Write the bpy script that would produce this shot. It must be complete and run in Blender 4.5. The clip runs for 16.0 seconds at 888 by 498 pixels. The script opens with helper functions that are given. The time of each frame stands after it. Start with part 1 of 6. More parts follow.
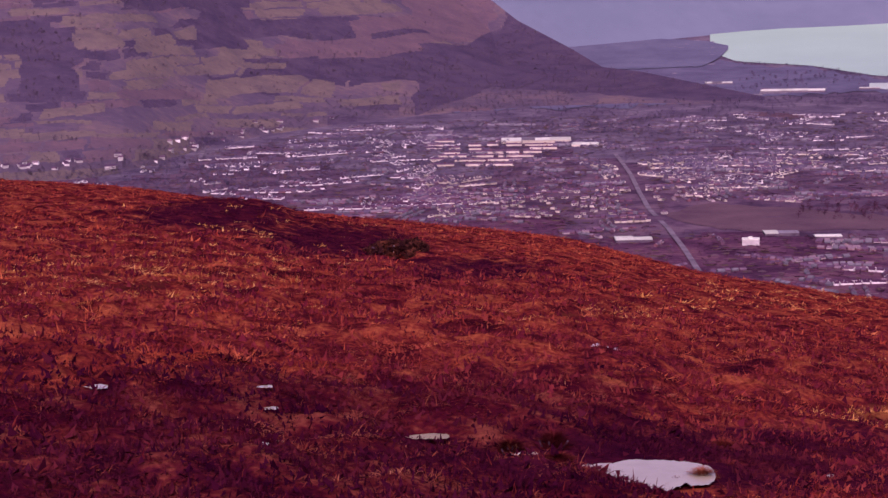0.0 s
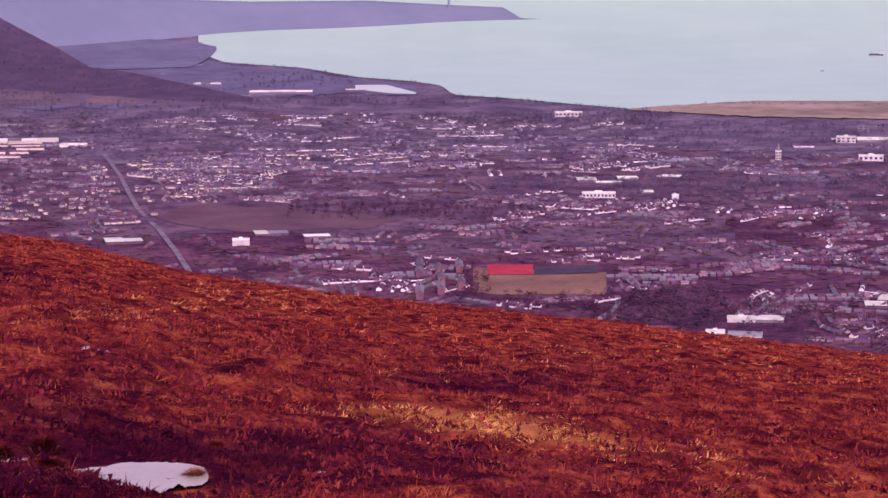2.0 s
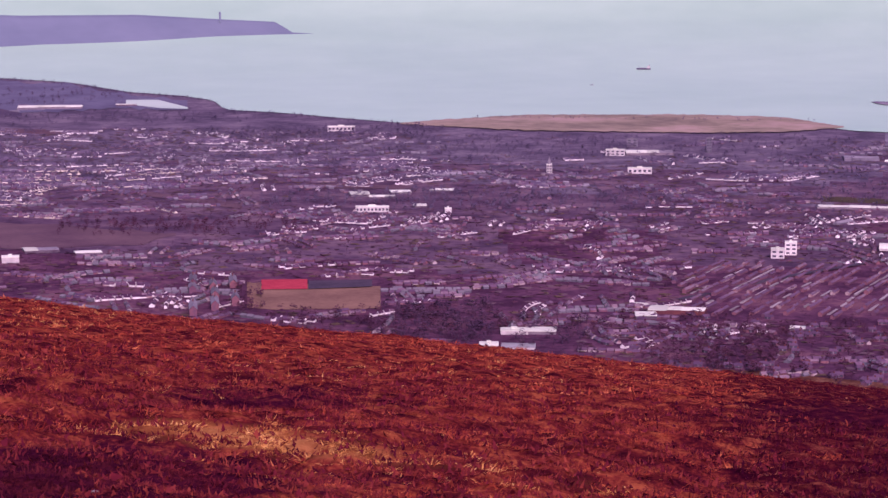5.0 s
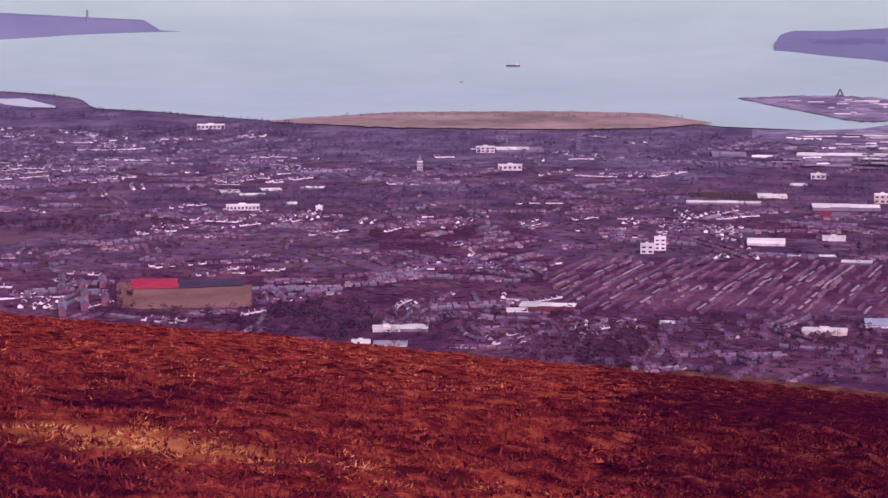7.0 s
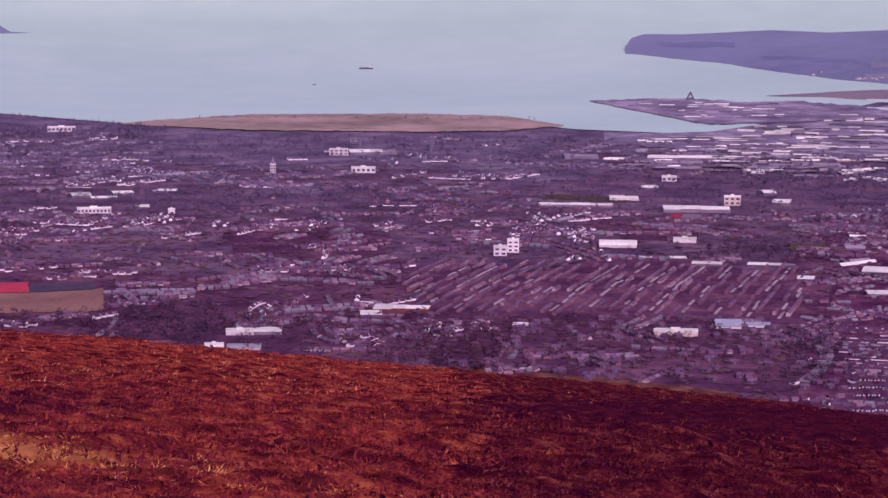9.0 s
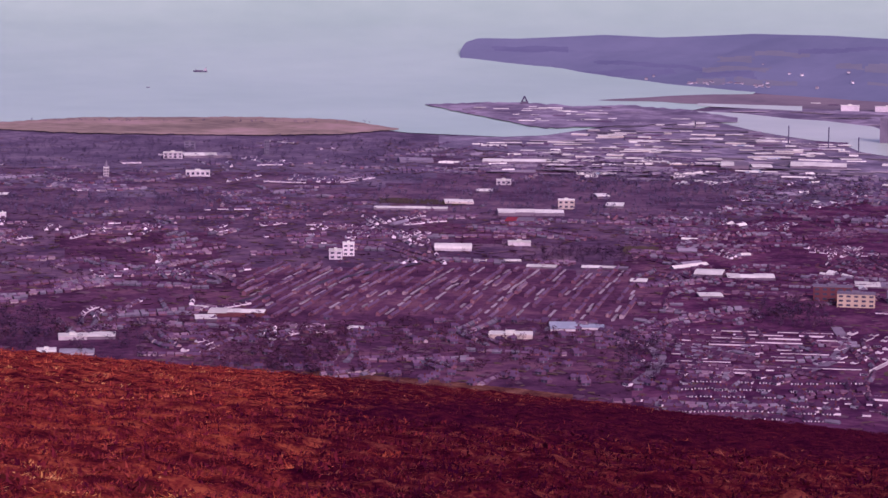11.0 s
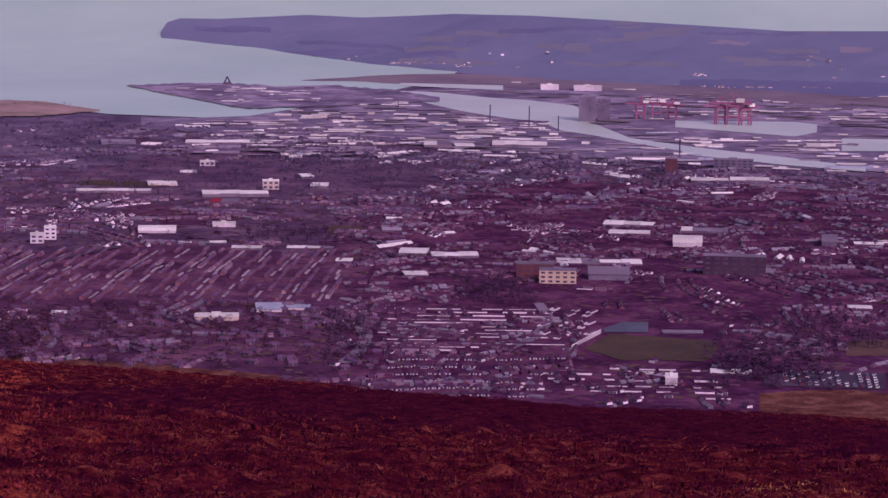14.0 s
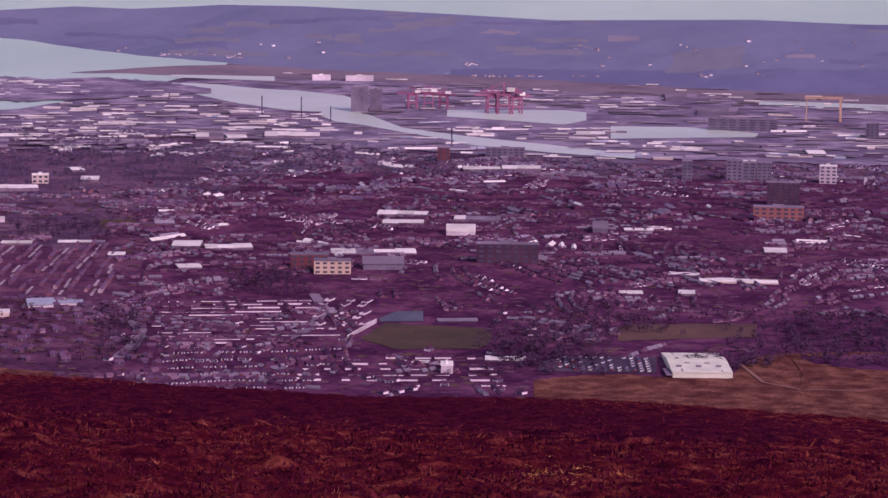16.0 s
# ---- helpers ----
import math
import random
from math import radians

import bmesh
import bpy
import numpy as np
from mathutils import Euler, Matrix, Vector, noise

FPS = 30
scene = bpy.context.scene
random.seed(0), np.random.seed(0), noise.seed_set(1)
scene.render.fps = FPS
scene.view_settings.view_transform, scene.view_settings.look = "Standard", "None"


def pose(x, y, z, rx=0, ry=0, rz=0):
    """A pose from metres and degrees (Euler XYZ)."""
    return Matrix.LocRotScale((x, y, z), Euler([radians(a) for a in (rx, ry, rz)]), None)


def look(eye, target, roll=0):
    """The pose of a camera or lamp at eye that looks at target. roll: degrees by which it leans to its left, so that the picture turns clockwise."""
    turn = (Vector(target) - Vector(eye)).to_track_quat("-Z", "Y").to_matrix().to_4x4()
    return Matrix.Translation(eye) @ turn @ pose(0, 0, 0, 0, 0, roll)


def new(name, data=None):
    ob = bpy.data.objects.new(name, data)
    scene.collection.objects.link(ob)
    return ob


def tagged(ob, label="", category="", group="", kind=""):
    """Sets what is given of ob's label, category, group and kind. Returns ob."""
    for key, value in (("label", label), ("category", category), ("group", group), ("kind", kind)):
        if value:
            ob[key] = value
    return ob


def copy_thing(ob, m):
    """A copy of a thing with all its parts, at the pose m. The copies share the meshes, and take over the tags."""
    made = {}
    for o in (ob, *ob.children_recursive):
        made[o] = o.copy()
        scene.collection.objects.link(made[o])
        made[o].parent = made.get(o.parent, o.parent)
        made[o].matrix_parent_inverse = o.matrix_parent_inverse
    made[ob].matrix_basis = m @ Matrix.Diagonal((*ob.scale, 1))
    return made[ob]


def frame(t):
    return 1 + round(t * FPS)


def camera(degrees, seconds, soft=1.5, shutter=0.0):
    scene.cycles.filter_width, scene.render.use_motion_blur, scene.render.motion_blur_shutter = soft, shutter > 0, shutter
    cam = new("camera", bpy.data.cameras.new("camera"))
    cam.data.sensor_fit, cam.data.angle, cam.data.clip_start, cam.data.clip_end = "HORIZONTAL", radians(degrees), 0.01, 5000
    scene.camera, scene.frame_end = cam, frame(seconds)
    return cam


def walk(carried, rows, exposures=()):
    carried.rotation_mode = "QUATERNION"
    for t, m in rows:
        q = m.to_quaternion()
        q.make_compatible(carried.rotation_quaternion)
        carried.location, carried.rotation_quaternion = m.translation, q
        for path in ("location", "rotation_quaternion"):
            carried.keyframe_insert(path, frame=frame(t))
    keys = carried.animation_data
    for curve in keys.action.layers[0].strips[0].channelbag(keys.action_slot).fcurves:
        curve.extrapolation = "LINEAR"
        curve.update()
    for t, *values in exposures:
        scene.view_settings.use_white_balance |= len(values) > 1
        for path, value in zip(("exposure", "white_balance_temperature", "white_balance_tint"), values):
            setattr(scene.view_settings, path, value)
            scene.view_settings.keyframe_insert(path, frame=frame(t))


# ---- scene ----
EYE = 1.7
LENS = 22.4
cam = camera(LENS, 16.0, soft=1.5)
# seconds, turn to the right, tilt, lean
ROWS = [
    (0.0, -0.365, -7.213, -1.329),
    (0.5, 3.244, -7.334, -1.214),
    (1.0, 6.999, -7.387, -0.707),
    (1.5, 10.185, -7.392, -0.513),
    (2.0, 12.703, -7.373, -0.267),
    (2.5, 14.376, -7.328, -0.222),
    (3.0, 15.353, -7.257, -0.209),
    (3.5, 16.148, -7.176, -0.178),
    (4.0, 16.962, -7.097, -0.112),
    (6.5, 20.935, -7.065, -0.114),
    (7.0, 21.834, -7.092, -0.103),
    (7.5, 22.737, -7.104, -0.065),
    (8.0, 23.688, -7.087, -0.013),
    (8.5, 24.629, -7.062, 0.049),
    (9.0, 25.600, -7.027, 0.183),
    (11.5, 31.098, -6.883, 0.842),
    (12.0, 32.441, -6.867, 1.104),
    (12.5, 33.703, -6.936, 0.914),
    (13.0, 34.961, -7.063, 0.813),
    (13.5, 36.162, -7.197, 0.803),
    (14.0, 37.417, -7.328, 0.733),
    (14.5, 38.685, -7.405, 0.691),
    (15.0, 40.018, -7.424, 0.853),
    (15.5, 41.643, -7.461, 0.749),
    (16.0, 43.230, -7.503, 0.617),
]
walk(cam, [(t, pose(0, 0, EYE, 90 + tilt, 0, -turn) @ pose(0, 0, 0, 0, 0, lean)) for t, turn, tilt, lean in ROWS],
     exposures=[(0.0, 0.18, 6700, 92), (2.0, 0.42, 6650, 89), (4.0, 0.38, 6540, 91), (9.0, 0.1, 6380, 97), (12.5, -0.14, 6380, 105), (14.0, -0.34, 6440, 108), (16.0, -0.06, 6550, 101)])

# ---- light: bright overcast, a veiled sun behind the viewer ----
SUN_AZ, SUN_EL = 185.0, 34.0
world = bpy.data.worlds.new("world")
scene.world = world
world.use_nodes = True
wn, wl = world.node_tree.nodes, world.node_tree.links
sky = wn.new("ShaderNodeTexSky")
sky.sky_type, sky.sun_disc = "NISHITA", False
sky.sun_elevation, sky.sun_rotation = radians(SUN_EL), radians(SUN_AZ)
sky.altitude, sky.air_density, sky.dust_density, sky.ozone_density = 400, 1.0, 1.2, 1.5
tc, sep, com, mx = wn.new("ShaderNodeTexCoord"), wn.new("ShaderNodeSeparateXYZ"), wn.new("ShaderNodeCombineXYZ"), wn.new("ShaderNodeMath")
mx.operation, mx.inputs[1].default_value = "MAXIMUM", 0.35
wl.new(tc.outputs["Generated"], sep.inputs[0])
wl.new(sep.outputs["X"], com.inputs["X"]), wl.new(sep.outputs["Y"], com.inputs["Y"])
wl.new(sep.outputs["Z"], mx.inputs[0]), wl.new(mx.outputs[0], com.inputs["Z"])
wl.new(com.outputs[0], sky.inputs["Vector"])
veil = wn.new("ShaderNodeHueSaturation")
veil.inputs["Saturation"].default_value = 0.75
wl.new(sky.outputs[0], veil.inputs["Color"])
wl.new(veil.outputs[0], wn["Background"].inputs["Color"])
wn["Background"].inputs["Strength"].default_value = 0.15
sun = new("sun", bpy.data.lights.new("sun", "SUN"))
sun.data.energy, sun.data.angle, sun.data.color = 2.0, radians(12), (1.0, 0.92, 0.82)
sun.matrix_world = look((math.sin(radians(SUN_AZ)) * 100, math.cos(radians(SUN_AZ)) * 100, 100 * math.tan(radians(SUN_EL))), (0, 0, 0))


# ---- materials ----
def surface(name, colours, size=1.0, fine=0.1, rough=0.85, bump=0.0, island=0.0, spec=0.0, piece=0.0, metal=0.0):
    """Colours (position, rgb) spread by noise of two sizes (metres); island: random tone per loose piece."""
    m = bpy.data.materials.new(name)
    m.use_nodes = True
    n, l = m.node_tree.nodes, m.node_tree.links
    b = n["Principled BSDF"]
    b.inputs["Roughness"].default_value, b.inputs["Specular IOR Level"].default_value = rough, spec
    b.inputs["Metallic"].default_value = metal
    g = n.new("ShaderNodeNewGeometry")
    big, small = n.new("ShaderNodeTexNoise"), n.new("ShaderNodeTexNoise")
    for t, s, d in ((big, size, 4.0), (small, fine, 3.0)):
        t.inputs["Scale"].default_value, t.inputs["Detail"].default_value = 1.0 / s, d
        l.new(g.outputs["Position"], t.inputs["Vector"])
    mixn = n.new("ShaderNodeMath")
    mixn.operation, mixn.inputs[1].default_value = "MULTIPLY_ADD", 0.45
    l.new(small.outputs["Fac"], mixn.inputs[0])
    l.new(big.outputs["Fac"], mixn.inputs[2])
    sub = n.new("ShaderNodeMath")
    sub.operation, sub.inputs[1].default_value = "SUBTRACT", 0.225
    l.new(mixn.outputs[0], sub.inputs[0])
    last = sub.outputs[0]
    for amount, source in ((island, g.outputs["Random Per Island"]), (piece, None)):
        if amount:
            if source is None:
                source = n.new("ShaderNodeObjectInfo").outputs["Random"]
            ma, mb = n.new("ShaderNodeMath"), n.new("ShaderNodeMath")
            ma.operation, ma.inputs[1].default_value = "MULTIPLY_ADD", amount
            mb.operation, mb.inputs[1].default_value = "SUBTRACT", amount / 2
            l.new(source, ma.inputs[0]), l.new(last, ma.inputs[2]), l.new(ma.outputs[0], mb.inputs[0])
            last = mb.outputs[0]
    ramp = n.new("ShaderNodeValToRGB")
    els = ramp.color_ramp.elements
    while len(els) < len(colours):
        els.new(0.5)
    for e, (p, c) in zip(els, colours):
        e.position, e.color = p, (*c, 1)
    l.new(last, ramp.inputs[0])
    l.new(ramp.outputs[0], b.inputs["Base Color"])
    if bump:
        bp = n.new("ShaderNodeBump")
        bp.inputs["Strength"].default_value, bp.inputs["Distance"].default_value = 0.6, bump
        l.new(mixn.outputs[0], bp.inputs["Height"]), l.new(bp.outputs[0], b.inputs["Normal"])
    return m


def moor():
    """Rust grass, a darker red, dark heather and straw: one surface, mixed by the ground's own shares ("growth")."""
    m = surface("moor", [(0.30, (0.0408, 0.0048, 0.0092)), (0.44, (0.0984, 0.01104, 0.0138)), (0.54, (0.198, 0.0282, 0.0184)), (0.70, (0.396, 0.096, 0.0345))], 1.4, 0.15, 0.95, 0.25)
    n, l = m.node_tree.nodes, m.node_tree.links
    base = next(x for x in n if x.bl_idname == "ShaderNodeValToRGB")
    source, colour = base.inputs[0].links[0].from_socket, base.outputs[0]
    share, split = n.new("ShaderNodeAttribute"), n.new("ShaderNodeSeparateXYZ")
    share.attribute_name = "growth"
    l.new(share.outputs["Vector"], split.inputs[0])
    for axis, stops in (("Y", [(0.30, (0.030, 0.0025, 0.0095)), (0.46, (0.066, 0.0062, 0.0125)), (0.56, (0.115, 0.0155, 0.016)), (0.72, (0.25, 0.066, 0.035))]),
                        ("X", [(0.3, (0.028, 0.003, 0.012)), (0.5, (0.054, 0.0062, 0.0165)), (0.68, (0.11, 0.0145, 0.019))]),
                        ("Z", [(0.3, (0.16, 0.035, 0.015)), (0.5, (0.36, 0.12, 0.034)), (0.7, (0.66, 0.32, 0.09))])):
        ramp, mix, edge, step = n.new("ShaderNodeValToRGB"), n.new("ShaderNodeMixRGB"), n.new("ShaderNodeMath"), n.new("ShaderNodeMapRange")
        while len(ramp.color_ramp.elements) < len(stops):
            ramp.color_ramp.elements.new(0.5)
        for e, (p, c) in zip(ramp.color_ramp.elements, stops):
            e.position, e.color = p, (*c, 1)
        # ragged edges: the grain shifts the border
        edge.operation, edge.inputs[1].default_value = "MULTIPLY_ADD", -0.9
        l.new(source, edge.inputs[0]), l.new(split.outputs[axis], edge.inputs[2])
        step.inputs["From Min"].default_value, step.inputs["From Max"].default_value = -0.15, 0.2
        l.new(edge.outputs[0], step.inputs["Value"])
        l.new(source, ramp.inputs[0]), l.new(step.outputs[0], mix.inputs[0]), l.new(colour, mix.inputs[1]), l.new(ramp.outputs[0], mix.inputs[2])
        colour = mix.outputs[0]
    l.new(colour, n["Principled BSDF"].inputs["Base Color"])
    return m


HEATH = moor()
GRASS = surface("moor_grass", [(0.28, (0.1283, 0.01305, 0.01507)), (0.45, (0.2678, 0.03517, 0.0212)), (0.58, (0.4464, 0.09077, 0.03236)), (0.75, (0.6919, 0.2326, 0.08035))], 1.7, 0.6, 0.85, island=0.12)
GOLD = surface("straw_grass", [(0.3, (0.36, 0.115, 0.028)), (0.5, (0.66, 0.30, 0.07)), (0.75, (0.90, 0.56, 0.18))], 2.0, 0.5, 0.75, island=0.2)
HEATHER = surface("heather", [(0.3, (0.06351, 0.007204, 0.01577)), (0.5, (0.144, 0.0173, 0.02364)), (0.75, (0.2964, 0.05763, 0.03154))], 3.0, 0.5, 0.95, island=0.25)
STONE = surface("stone", [(0.3, (0.25, 0.22, 0.22)), (0.7, (0.5, 0.45, 0.43))], 0.5, 0.06, 0.9, 0.01)
# Town ground, brick and tree colours are lifted towards mauve to carry haze.
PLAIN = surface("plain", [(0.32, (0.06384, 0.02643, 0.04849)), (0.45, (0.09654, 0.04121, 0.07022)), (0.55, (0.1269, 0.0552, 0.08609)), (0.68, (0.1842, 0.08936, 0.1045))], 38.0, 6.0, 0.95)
# West hill colours are lifted to pale mauve; the haze is in them.
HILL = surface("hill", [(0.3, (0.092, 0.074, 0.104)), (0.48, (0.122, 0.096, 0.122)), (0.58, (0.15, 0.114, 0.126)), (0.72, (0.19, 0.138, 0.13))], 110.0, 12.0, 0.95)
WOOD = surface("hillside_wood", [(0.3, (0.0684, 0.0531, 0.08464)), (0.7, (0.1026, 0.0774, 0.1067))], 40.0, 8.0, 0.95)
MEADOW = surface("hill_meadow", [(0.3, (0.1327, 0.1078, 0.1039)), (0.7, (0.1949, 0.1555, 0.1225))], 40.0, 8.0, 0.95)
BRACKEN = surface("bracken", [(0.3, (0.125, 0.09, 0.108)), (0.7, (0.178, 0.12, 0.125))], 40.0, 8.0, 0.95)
# Far and east hills: the blue-mauve haze of distance is put into the colour.
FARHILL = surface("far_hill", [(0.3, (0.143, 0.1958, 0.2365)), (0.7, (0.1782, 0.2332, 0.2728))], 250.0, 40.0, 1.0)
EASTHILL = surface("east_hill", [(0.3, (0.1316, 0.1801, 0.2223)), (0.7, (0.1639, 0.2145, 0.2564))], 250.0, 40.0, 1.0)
WATER = surface("water", [(0.3, (0.2992, 0.5877, 0.3754)), (0.7, (0.3622, 0.6611, 0.427))], 500.0, 90.0, 0.45, 0.0, spec=0.2)
# Pool's pale base stands in for most of the sky's reflection.
POOL = surface("bog_water", [(0.3, (0.36, 0.343, 0.2042)), (0.7, (0.444, 0.4116, 0.2517))], 2.0, 0.3, 0.12, 0.0, spec=0.15)
BRICKWALL = surface("brick_wall", [(0.2, (0.1208, 0.05899, 0.08683)), (0.5, (0.1664, 0.0852, 0.1128)), (0.68, (0.2428, 0.1062, 0.1128)), (0.8, (0.4081, 0.3526, 0.3188))], 60.0, 3.0, 0.9, island=0.6, piece=0.3)
WHITEWALL = surface("rendered_wall", [(0.2, (0.38, 0.38, 0.33)), (0.45, (0.56, 0.58, 0.50)), (0.6, (0.70, 0.73, 0.62)), (0.8, (0.80, 0.83, 0.72))], 60.0, 3.0, 0.85, island=0.8, piece=0.2)
CREAMWALL = surface("cream_wall", [(0.2, (0.40, 0.37, 0.26)), (0.5, (0.60, 0.58, 0.42)), (0.8, (0.76, 0.75, 0.58))], 60.0, 3.0, 0.85, island=0.4, piece=0.2)
ROOFS = surface("slate_roof", [(0.2, (0.09184, 0.0528, 0.08792)), (0.6, (0.1462, 0.08337, 0.1236)), (0.8, (0.2368, 0.1682, 0.1814))], 60.0, 3.0, 0.8, island=0.6, piece=0.2, spec=0.1)
PALEROOF = surface("pale_roof", [(0.3, (0.50, 0.57, 0.42)), (0.7, (0.74, 0.83, 0.63))], 30.0, 3.0, 0.5, piece=0.5)
GREYROOF = surface("grey_roof", [(0.3, (0.16, 0.15, 0.16)), (0.7, (0.26, 0.25, 0.26))], 30.0, 3.0, 0.6, piece=0.4)
REDROOF = surface("red_roof", [(0.3, (0.24, 0.04, 0.05)), (0.7, (0.34, 0.06, 0.065))], 30.0, 3.0, 0.6)
BLUEROOF = surface("blue_roof", [(0.3, (0.22, 0.31, 0.31)), (0.7, (0.32, 0.42, 0.40))], 30.0, 3.0, 0.5)
GREENROOF = surface("green_roof", [(0.3, (0.22, 0.25, 0.23)), (0.7, (0.34, 0.37, 0.34))], 30.0, 3.0, 0.6)
GREYWALL = surface("grey_wall", [(0.3, (0.12, 0.115, 0.135)), (0.7, (0.20, 0.19, 0.21))], 20.0, 3.0, 0.85, piece=0.3)
DARKBRICK = surface("dark_brick", [(0.3, (0.06, 0.035, 0.05)), (0.7, (0.10, 0.055, 0.07))], 20.0, 2.0, 0.9)
REDBRICK = surface("red_brick", [(0.3, (0.12, 0.045, 0.05)), (0.7, (0.18, 0.065, 0.06))], 20.0, 2.0, 0.9)
YELLOW = surface("yellow_cladding", [(0.3, (0.46, 0.40, 0.24)), (0.7, (0.56, 0.49, 0.30))], 20.0, 2.0, 0.7)
ORANGE = surface("orange_brick", [(0.3, (0.24, 0.11, 0.085)), (0.7, (0.33, 0.15, 0.11))], 20.0, 2.0, 0.8)
GLASS = surface("window_glass", [(0.3, (0.05, 0.05, 0.07)), (0.7, (0.09, 0.09, 0.12))], 5.0, 1.0, 0.15, spec=0.6)
TREES = surface("bare_trees", [(0.3, (0.06674, 0.02591, 0.04637)), (0.6, (0.1095, 0.04513, 0.06824)), (0.8, (0.1583, 0.06519, 0.07873))], 40.0, 4.0, 0.95, island=0.12)
BROWN = surface("rough_grass", [(0.3, (0.18, 0.105, 0.075)), (0.7, (0.28, 0.17, 0.11))], 40.0, 4.0, 0.95)
FORE = surface("foreshore_grass", [(0.3, (0.184, 0.16, 0.1176)), (0.5, (0.2852, 0.2425, 0.1617)), (0.7, (0.4048, 0.3104, 0.2352))], 110.0, 20.0, 0.95)
OLIVE = surface("olive_turf", [(0.3, (0.095, 0.062, 0.050)), (0.7, (0.145, 0.098, 0.065))], 40.0, 4.0, 0.95)
TURF = surface("green_turf", [(0.3, (0.06496, 0.05626, 0.04)), (0.7, (0.1008, 0.0776, 0.048))], 30.0, 4.0, 0.95)
TEAL = surface("teal_court", [(0.3, (0.08, 0.11, 0.12)), (0.7, (0.12, 0.15, 0.16))], 30.0, 4.0, 0.9)
REDCOURT = surface("red_court", [(0.3, (0.42, 0.05, 0.065)), (0.7, (0.55, 0.075, 0.085))], 12.0, 3.0, 0.9)
TARMAC = surface("tarmac", [(0.3, (0.06, 0.05, 0.065)), (0.7, (0.10, 0.08, 0.10))], 40.0, 5.0, 0.9)
ROADMAT = surface("pale_road", [(0.3, (0.1445, 0.1245, 0.1369)), (0.7, (0.2465, 0.2158, 0.2241))], 14.0, 3.0, 0.85)
CRANE_Y = surface("yellow_steel", [(0.3, (0.40, 0.30, 0.17)), (0.7, (0.50, 0.37, 0.21))], 20.0, 3.0, 0.6)
# Crane red is dulled towards lilac: distance haze is mixed into the paint.
CRANE_R = surface("red_steel", [(0.3, (0.2657, 0.1004, 0.1571)), (0.7, (0.3622, 0.1474, 0.1963))], 20.0, 3.0, 0.6)
DARKSTEEL = surface("dark_steel", [(0.3, (0.05, 0.05, 0.08)), (0.7, (0.10, 0.09, 0.13))], 20.0, 3.0, 0.6)
DOCKLAND = surface("dockland", [(0.3, (0.12, 0.11, 0.14)), (0.5, (0.19, 0.18, 0.205)), (0.7, (0.33, 0.32, 0.33))], 60.0, 14.0, 0.9)
# Shore tones between plain and far hills, with haze put into the colour.
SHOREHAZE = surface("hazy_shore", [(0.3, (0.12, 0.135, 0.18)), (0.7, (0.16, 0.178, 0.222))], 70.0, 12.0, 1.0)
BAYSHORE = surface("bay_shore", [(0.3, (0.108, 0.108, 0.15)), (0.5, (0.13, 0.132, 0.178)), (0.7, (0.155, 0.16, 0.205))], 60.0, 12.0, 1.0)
MIDPLAIN = surface("half_hazed_ground", [(0.32, (0.07072, 0.04311, 0.06833)), (0.45, (0.1052, 0.06511, 0.09405)), (0.55, (0.1346, 0.08358, 0.1136)), (0.68, (0.1854, 0.1232, 0.1375))], 46.0, 8.0, 0.95)
# Wood tone raised a little for the lift that haze gives.
DARKTREES = surface("dark_wood", [(0.3, (0.05796, 0.03456, 0.06192)), (0.6, (0.09384, 0.05184, 0.08064)), (0.8, (0.1518, 0.0792, 0.09504))], 30.0, 4.0, 0.95, island=0.1)
PASTURE = surface("hill_pasture", [(0.3, (0.076, 0.02664, 0.0224)), (0.45, (0.12, 0.04884, 0.032)), (0.55, (0.16, 0.07104, 0.0416)), (0.7, (0.24, 0.1147, 0.068))], 13.0, 2.0, 0.95)
AIRFIELD = surface("airfield_grass", [(0.3, (0.1564, 0.1435, 0.1512)), (0.7, (0.23, 0.2079, 0.1944))], 120.0, 14.0, 0.95)
# Far ground and trees: paler and bluer, with distance haze in the base colour.
FARPLAIN = surface("hazed_far_ground", [(0.32, (0.08151, 0.06615, 0.09319)), (0.45, (0.1199, 0.09756, 0.1274)), (0.55, (0.1487, 0.1215, 0.1512)), (0.68, (0.1966, 0.1681, 0.1842))], 60.0, 10.0, 0.95)
FARTREES = surface("hazed_trees", [(0.3, (0.09589, 0.07812, 0.1234)), (0.7, (0.1494, 0.1224, 0.1652))], 60.0, 6.0, 0.95, island=0.12)
# Darker copies of GRASS and HEATHER for the east, near west and mound.
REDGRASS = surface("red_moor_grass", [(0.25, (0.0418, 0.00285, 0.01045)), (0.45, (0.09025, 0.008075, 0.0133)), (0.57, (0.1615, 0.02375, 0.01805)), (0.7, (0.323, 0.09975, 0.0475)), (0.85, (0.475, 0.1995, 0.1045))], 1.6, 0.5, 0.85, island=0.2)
DARKHEATHER = surface("dark_heather", [(0.3, (0.02656, 0.002437, 0.01152)), (0.5, (0.05625, 0.0065, 0.01728)), (0.75, (0.1172, 0.01788, 0.0216))], 3.0, 0.5, 0.95, island=0.2)
BRIGHTWALL = surface("whitewashed_wall", [(0.2, (0.62, 0.64, 0.55)), (0.5, (0.76, 0.78, 0.68)), (0.8, (0.86, 0.87, 0.78))], 60.0, 3.0, 0.85, island=0.5, piece=0.2)
# Darker, redder tones of BRICKWALL, ROOFS and PLAIN, mostly right of azimuth 35.
CITYBRICK = surface("darker_brick", [(0.2, (0.07836, 0.02649, 0.05845)), (0.5, (0.1164, 0.04132, 0.07549)), (0.68, (0.1662, 0.05509, 0.07549)), (0.8, (0.3087, 0.1907, 0.207))], 60.0, 3.0, 0.9, island=0.6, piece=0.3)
